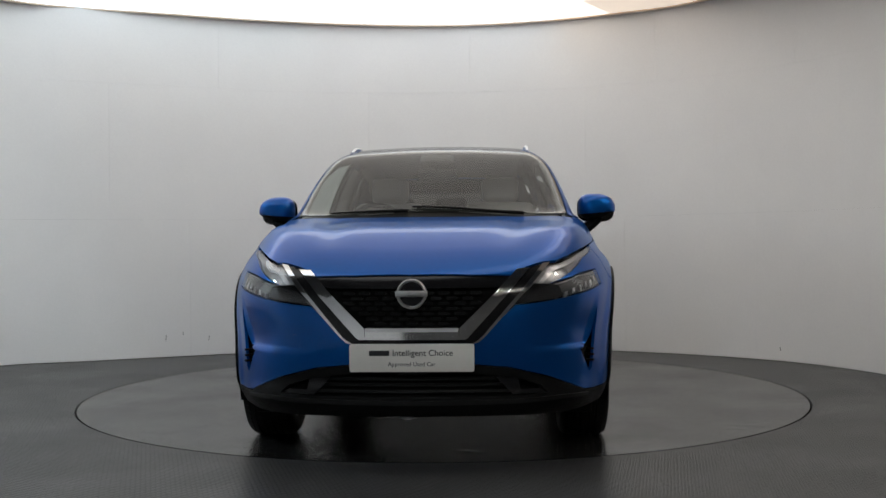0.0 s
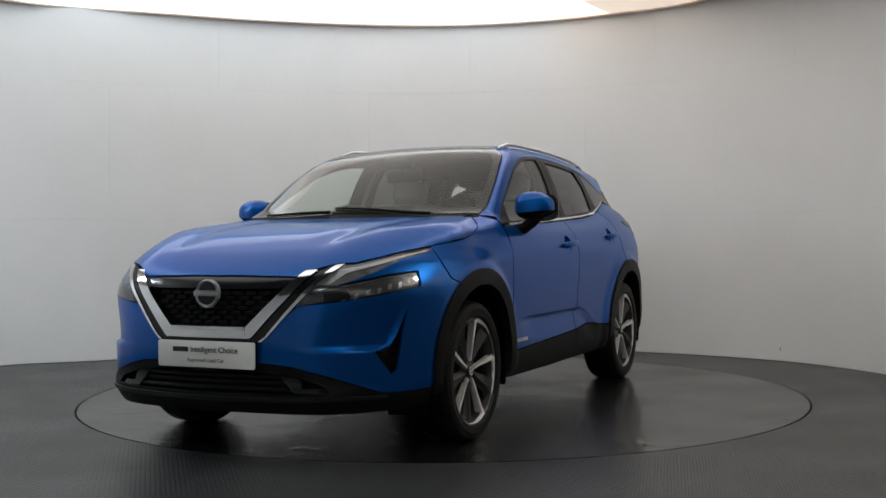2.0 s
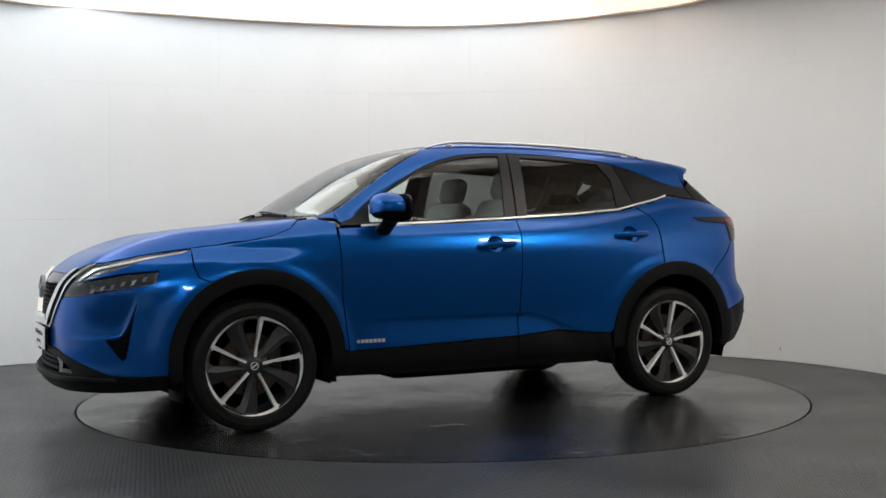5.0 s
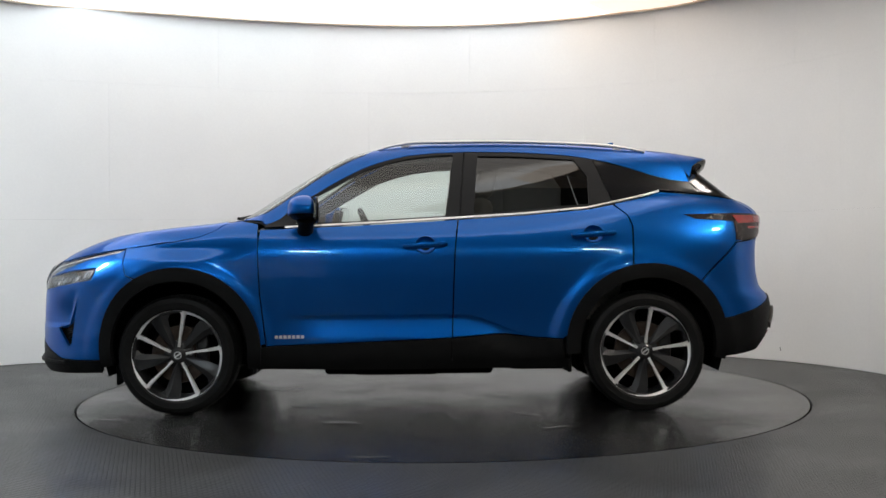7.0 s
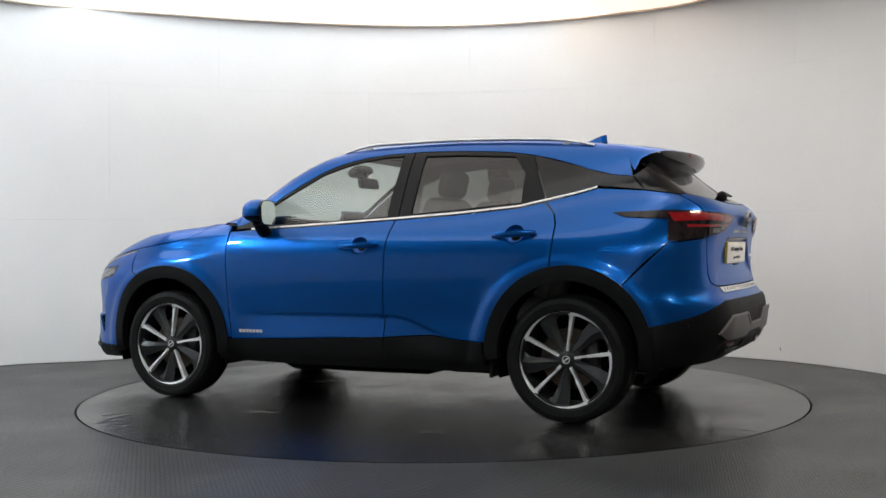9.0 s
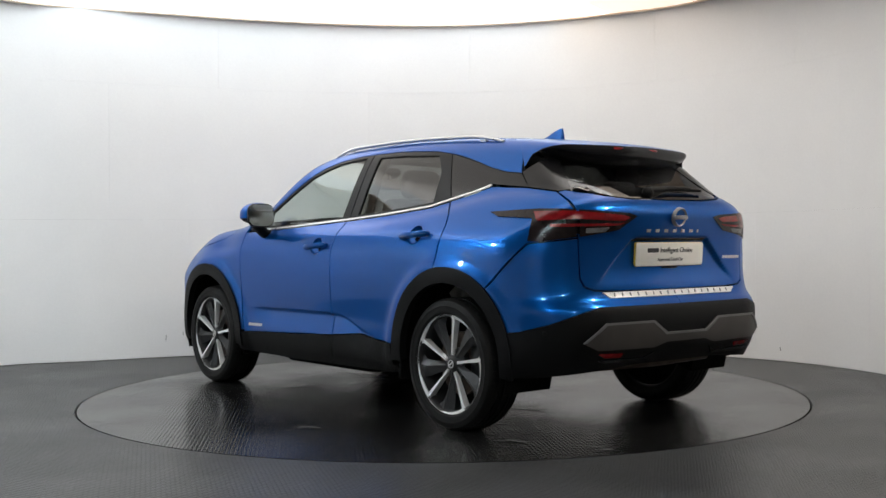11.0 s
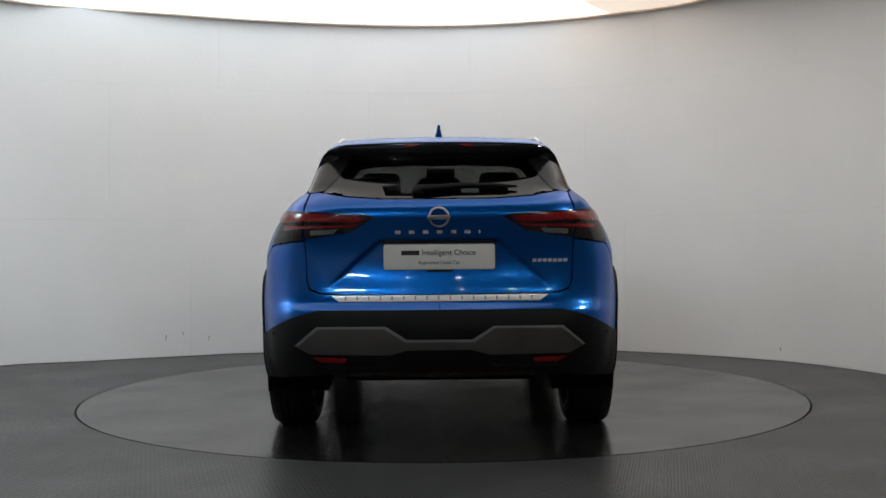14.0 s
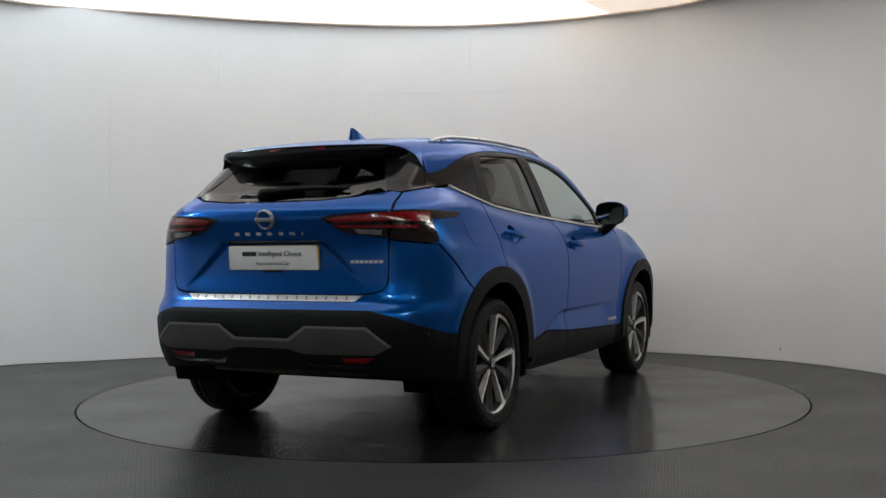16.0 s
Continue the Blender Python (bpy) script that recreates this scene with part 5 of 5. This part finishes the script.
def make_light():
    """The glowing stretched ceiling panel, and ceiling lamps out of view, some added as fill."""
    pts = LIGHT_PLAN
    c = np.mean(pts, 0)
    bm = bmesh.new()
    inner = [(c[0] + (x - c[0]) * 0.72 - 0.1, c[1] + (y - c[1]) * 0.72 - 0.50) for x, y in pts]
    o = [bm.verts.new((x, y, 2.990)) for x, y in pts]
    q = [bm.verts.new((x * 0.5 + u * 0.5, y * 0.5 + v * 0.5, 2.990)) for (x, y), (u, v) in zip(pts, inner)]
    h = [bm.verts.new((x * 0.25 + u * 0.75, y * 0.25 + v * 0.75, 2.990)) for (x, y), (u, v) in zip(pts, inner)]
    p = [bm.verts.new((x, y, 2.990)) for x, y in inner]
    for i in range(len(pts)):
        j = (i + 1) % len(pts)
        bm.faces.new((q[i], q[j], h[j], h[i])).material_index = 3
        bm.faces.new((h[i], h[j], p[j], p[i])).material_index = 4
        f = bm.faces.new((o[i], o[j], q[j], q[i]))
        f.material_index = 5 if pts[i][0] > 1.45 else 1 if pts[i][0] > 1.0 else 2 if pts[i][0] < -1.2 else 0
    me = bpy.data.meshes.new("diffuser")
    bm.to_mesh(me)
    for glow in (GLOW, GLOWWARM, GLOWCOOL, GLOWHALF, GLOWLOW, GLOWEDGE):
        me.materials.append(glow)
    root = tagged(new("ceiling_light"), "large glowing white ceiling light panel", "ceiling light")
    ob = new("diffuser", me)
    ob.parent = root
    bm = bmesh.new()
    bm.faces.new([bm.verts.new((x, y, 2.990)) for x, y in inner])
    bmesh.ops.triangulate(bm, faces=bm.faces[:])
    part("inner_diffuser", bm, GLOWDIM, root, "dim warm middle of the light panel")
    bm = bmesh.new()
    k = len(pts)
    inn = [bm.verts.new((x, y, 2.978)) for x, y in pts]
    up = [bm.verts.new((x, y, 3.0)) for x, y in pts]
    c = np.mean(pts, 0)
    far = [bm.verts.new((c[0] + (x - c[0]) * 1.012, c[1] + (y - c[1]) * 1.012, 2.978)) for x, y in pts]
    for i in range(k):
        j = (i + 1) % k
        bm.faces.new((inn[i], inn[j], up[j], up[i]))
        bm.faces.new((inn[i], far[i], far[j], inn[j]))
    part("panel_frame", bm, CEILWARMLIT, root)
    # unseen fill strips; the first and third are added to brighten the side walls
    for x, y, glow in ((-4.3, -1.3, SPOT_COOL), (-1.4, -6.2, SPOT_COOL), (2.75, -2.0, SPOT_WARM), (1.9, -6.5, SPOT_WARM)):
        sp = tagged(new("fill_strip_light"), "short white strip light fixed to the ceiling, unseen fill", "strip light", "ceiling strip lights")
        bm = bmesh.new()
        add_box(bm, (0.52, 0.22, 0.05), pose(x, y, 2.972), 0.01)
        part("housing", bm, PLASTIC, sp)
        bm = bmesh.new()
        add_box(bm, (0.46, 0.16, 0.012), pose(x, y, 2.944), 0.003)
        part("diffuser", bm, glow, sp)
    for x, y in ((-0.55, -5.9), (0.25, -5.9), (1.0, -5.9)):
        sp = tagged(new("spotlight"), "small round spotlight hanging from the ceiling", "spotlight", "round spotlights")
        bm = bmesh.new()
        add_lathe(bm, [(0.001, 0.24), (0.012, 0.24), (0.012, 0.12), (0.055, 0.11), (0.062, 0.0), (0.056, 0.0), (0.050, 0.02), (0.001, 0.02)], pose(x, y, 2.76), 24)
        part("housing", bm, MATTBLACK, sp)
        bm = bmesh.new()
        add_lathe(bm, [(0.001, 0.0), (0.048, 0.004), (0.050, 0.012)], pose(x, y, 2.765), 24)
        part("lens", bm, SPOT_SMALL, sp)


WALLPAINT = mottled("wall_paint", (0.77, 0.77, 0.77), (0.85, 0.85, 0.845), 0.55, 0.9, 60, 0.03)
# pale ceiling paint with the warm lamp glow mixed into its colour
CEILWARMLIT = mottled("ceiling_paint_warm_lit", (0.74, 0.60, 0.48), (0.82, 0.68, 0.55), 0.7, 1.5, 60, 0.03)
UNSEENDARK = mottled("unseen_dark_board", (0.07, 0.07, 0.072), (0.12, 0.12, 0.12), 0.6, 1.2, 40, 0.1)
SEAM = mottled("dark_seam", (0.42, 0.42, 0.42), (0.55, 0.55, 0.55), 0.8, 5, 60, 0.0)
GLOW = plain("light_panel", (0.965, 0.985, 1.0), 0.6, glow=1.55)
GLOWWARM = plain("light_panel_warm", (1.0, 0.88, 0.76), 0.6, glow=1.4)
GLOWEDGE = plain("light_panel_edge", (1.0, 0.85, 0.71), 0.6, glow=0.65)
GLOWCOOL = plain("light_panel_cool", (0.90, 0.965, 1.0), 0.6, glow=1.6)
GLOWHALF = plain("light_panel_half", (1.0, 0.97, 0.93), 0.6, glow=1.85)
GLOWLOW = plain("light_panel_low", (1.0, 0.95, 0.88), 0.6, glow=1.4)
GLOWDIM = plain("light_panel_dim", (1.0, 0.94, 0.87), 0.6, glow=0.80)
SPOT_COOL = plain("cool_fill_tube", (0.82, 0.93, 1.0), 0.5, glow=280.0)
SPOT_SMALL = plain("spot_lens", (1.0, 0.94, 0.86), 0.4, glow=260.0)
SPOT_WARM = plain("warm_fill_tube", (1.0, 0.93, 0.84), 0.5, glow=190.0)


def studded(name, dark, light, rough, stud, smear, dents=0.0, spec=0.5):
    """Studded rubber: rows of small raised lozenges, scuffs and polished smears."""
    m, n, l, b = node_mat(name)
    tc = n.new("ShaderNodeTexCoord")
    mp = n.new("ShaderNodeMapping"); mp.inputs["Rotation"].default_value = (0, 0, radians(20)); mp.inputs["Scale"].default_value = (1 / 0.026, 1 / 0.044, 1)
    l.new(tc.outputs["Object"], mp.inputs["Vector"])
    br = n.new("ShaderNodeTexBrick")
    br.inputs["Scale"].default_value = 1.0
    br.inputs["Mortar Size"].default_value, br.inputs["Mortar Smooth"].default_value = 0.16, 0.6
    br.inputs["Brick Width"].default_value, br.inputs["Row Height"].default_value = 1.0, 0.5
    l.new(mp.outputs[0], br.inputs["Vector"])
    big, fine = n.new("ShaderNodeTexNoise"), n.new("ShaderNodeTexNoise")
    big.inputs["Scale"].default_value, big.inputs["Detail"].default_value = 1.4, 6
    fine.inputs["Scale"].default_value = 45
    st = n.new("ShaderNodeMapping"); st.inputs["Scale"].default_value = (1, smear, 1)
    l.new(tc.outputs["Object"], st.inputs["Vector"]); l.new(st.outputs[0], big.inputs["Vector"]); l.new(tc.outputs["Object"], fine.inputs["Vector"])
    add = n.new("ShaderNodeMath"); add.operation = "MULTIPLY_ADD"; add.inputs[1].default_value = 0.3
    l.new(fine.outputs["Fac"], add.inputs[0]); l.new(big.outputs["Fac"], add.inputs[2])
    ramp = n.new("ShaderNodeValToRGB")
    ramp.color_ramp.elements[0].position, ramp.color_ramp.elements[1].position = 0.4, 0.95
    ramp.color_ramp.elements[0].color, ramp.color_ramp.elements[1].color = (*dark, 1), (*light, 1)
    l.new(add.outputs[0], ramp.inputs[0])
    # stud tops lighter, the gaps between them darker
    stud_tone, tone = n.new("ShaderNodeMapRange"), n.new("ShaderNodeMix")
    stud_tone.inputs[3].default_value, stud_tone.inputs[4].default_value = 1.15, 0.45
    l.new(br.outputs["Fac"], stud_tone.inputs[0])
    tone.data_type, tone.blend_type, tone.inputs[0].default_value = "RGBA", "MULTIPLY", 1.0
    l.new(ramp.outputs[0], tone.inputs[6]); l.new(stud_tone.outputs[0], tone.inputs[7]); l.new(tone.outputs[2], b.inputs["Base Color"])
    mr = n.new("ShaderNodeMapRange")
    mr.inputs[1].default_value, mr.inputs[2].default_value = 0.25, 0.75
    mr.inputs[3].default_value, mr.inputs[4].default_value = rough - 0.09, rough + 0.10
    l.new(big.outputs["Fac"], mr.inputs[0]); l.new(mr.outputs[0], b.inputs["Roughness"])
    bp = n.new("ShaderNodeBump"); bp.inputs["Strength"].default_value = stud; bp.inputs["Distance"].default_value = 0.004
    bp.invert = True
    l.new(br.outputs["Fac"], bp.inputs["Height"])
    b2 = n.new("ShaderNodeBump"); b2.inputs["Strength"].default_value = 0.15; b2.inputs["Distance"].default_value = 0.01
    l.new(big.outputs["Fac"], b2.inputs["Height"]); l.new(bp.outputs[0], b2.inputs["Normal"]); l.new(b2.outputs[0], b.inputs["Normal"])
    b.inputs["Specular IOR Level"].default_value = spec
    if dents:                                       # wrinkles where the sheet has lifted
        wr, edge, b3 = n.new("ShaderNodeTexNoise"), n.new("ShaderNodeMapRange"), n.new("ShaderNodeBump")
        wr.inputs["Scale"].default_value, wr.inputs["Detail"].default_value = 2.6, 3
        edge.interpolation_type = "SMOOTHSTEP"
        edge.inputs[1].default_value, edge.inputs[2].default_value = 0.60, 0.68
        b3.inputs["Strength"].default_value, b3.inputs["Distance"].default_value = dents, 0.006
        l.new(tc.outputs["Object"], wr.inputs["Vector"]); l.new(wr.outputs["Fac"], edge.inputs[0]); l.new(edge.outputs[0], b3.inputs["Height"])
        l.new(b2.outputs[0], b3.inputs["Normal"]); l.new(b3.outputs[0], b.inputs["Normal"])
    return m


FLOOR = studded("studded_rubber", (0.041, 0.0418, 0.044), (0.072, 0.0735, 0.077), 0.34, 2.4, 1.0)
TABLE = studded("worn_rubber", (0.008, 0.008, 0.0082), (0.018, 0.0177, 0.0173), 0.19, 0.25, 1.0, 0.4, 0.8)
LIGHT_PLAN = [tuple(p) for p in spline([(-3.45, 1.80), (-2.3, 2.33), (-1.2, 2.72), (0.0, 2.90), (0.9, 2.74), (1.5, 2.47), (2.12, 2.04), (2.35, 1.3), (2.2, 0.1), (1.6, -1.3), (0.6, -2.4), (-0.8, -2.8), (-2.4, -2.3), (-3.6, -0.8), (-3.9, 0.8)], 5)]
turntable = make_room()
make_light()


# ---- what moves: turntable and car turn together ----
SHIFT = (0.1828, 0.0097)
TURN = [(0, -93.28), (0.5, -97.27), (1, -102.7), (1.5, -108.91), (2, -115.3), (2.5, -121.67), (3, -128.03), (3.5, -134.38), (4, -140.76), (6.5, -173.22), (7, -179.77), (7.5, -186.28), (8, -192.96), (8.5, -199.65), (9, -205.93), (11.5, -237.72), (12, -244.21), (12.5, -250.7), (13, -257.23), (13.5, -263.67), (14, -270.13), (14.5, -276.62), (15, -283.14), (15.5, -289.66), (16, -296.09)]


def motions():
    walk(car, [(t, pose(0, 0, 0, 0, 0, a) @ pose(*SHIFT, 0)) for t, a in TURN])
    walk(turntable, [(t, pose(0, 0, 0, 0, 0, a)) for t, a in TURN])


motions()
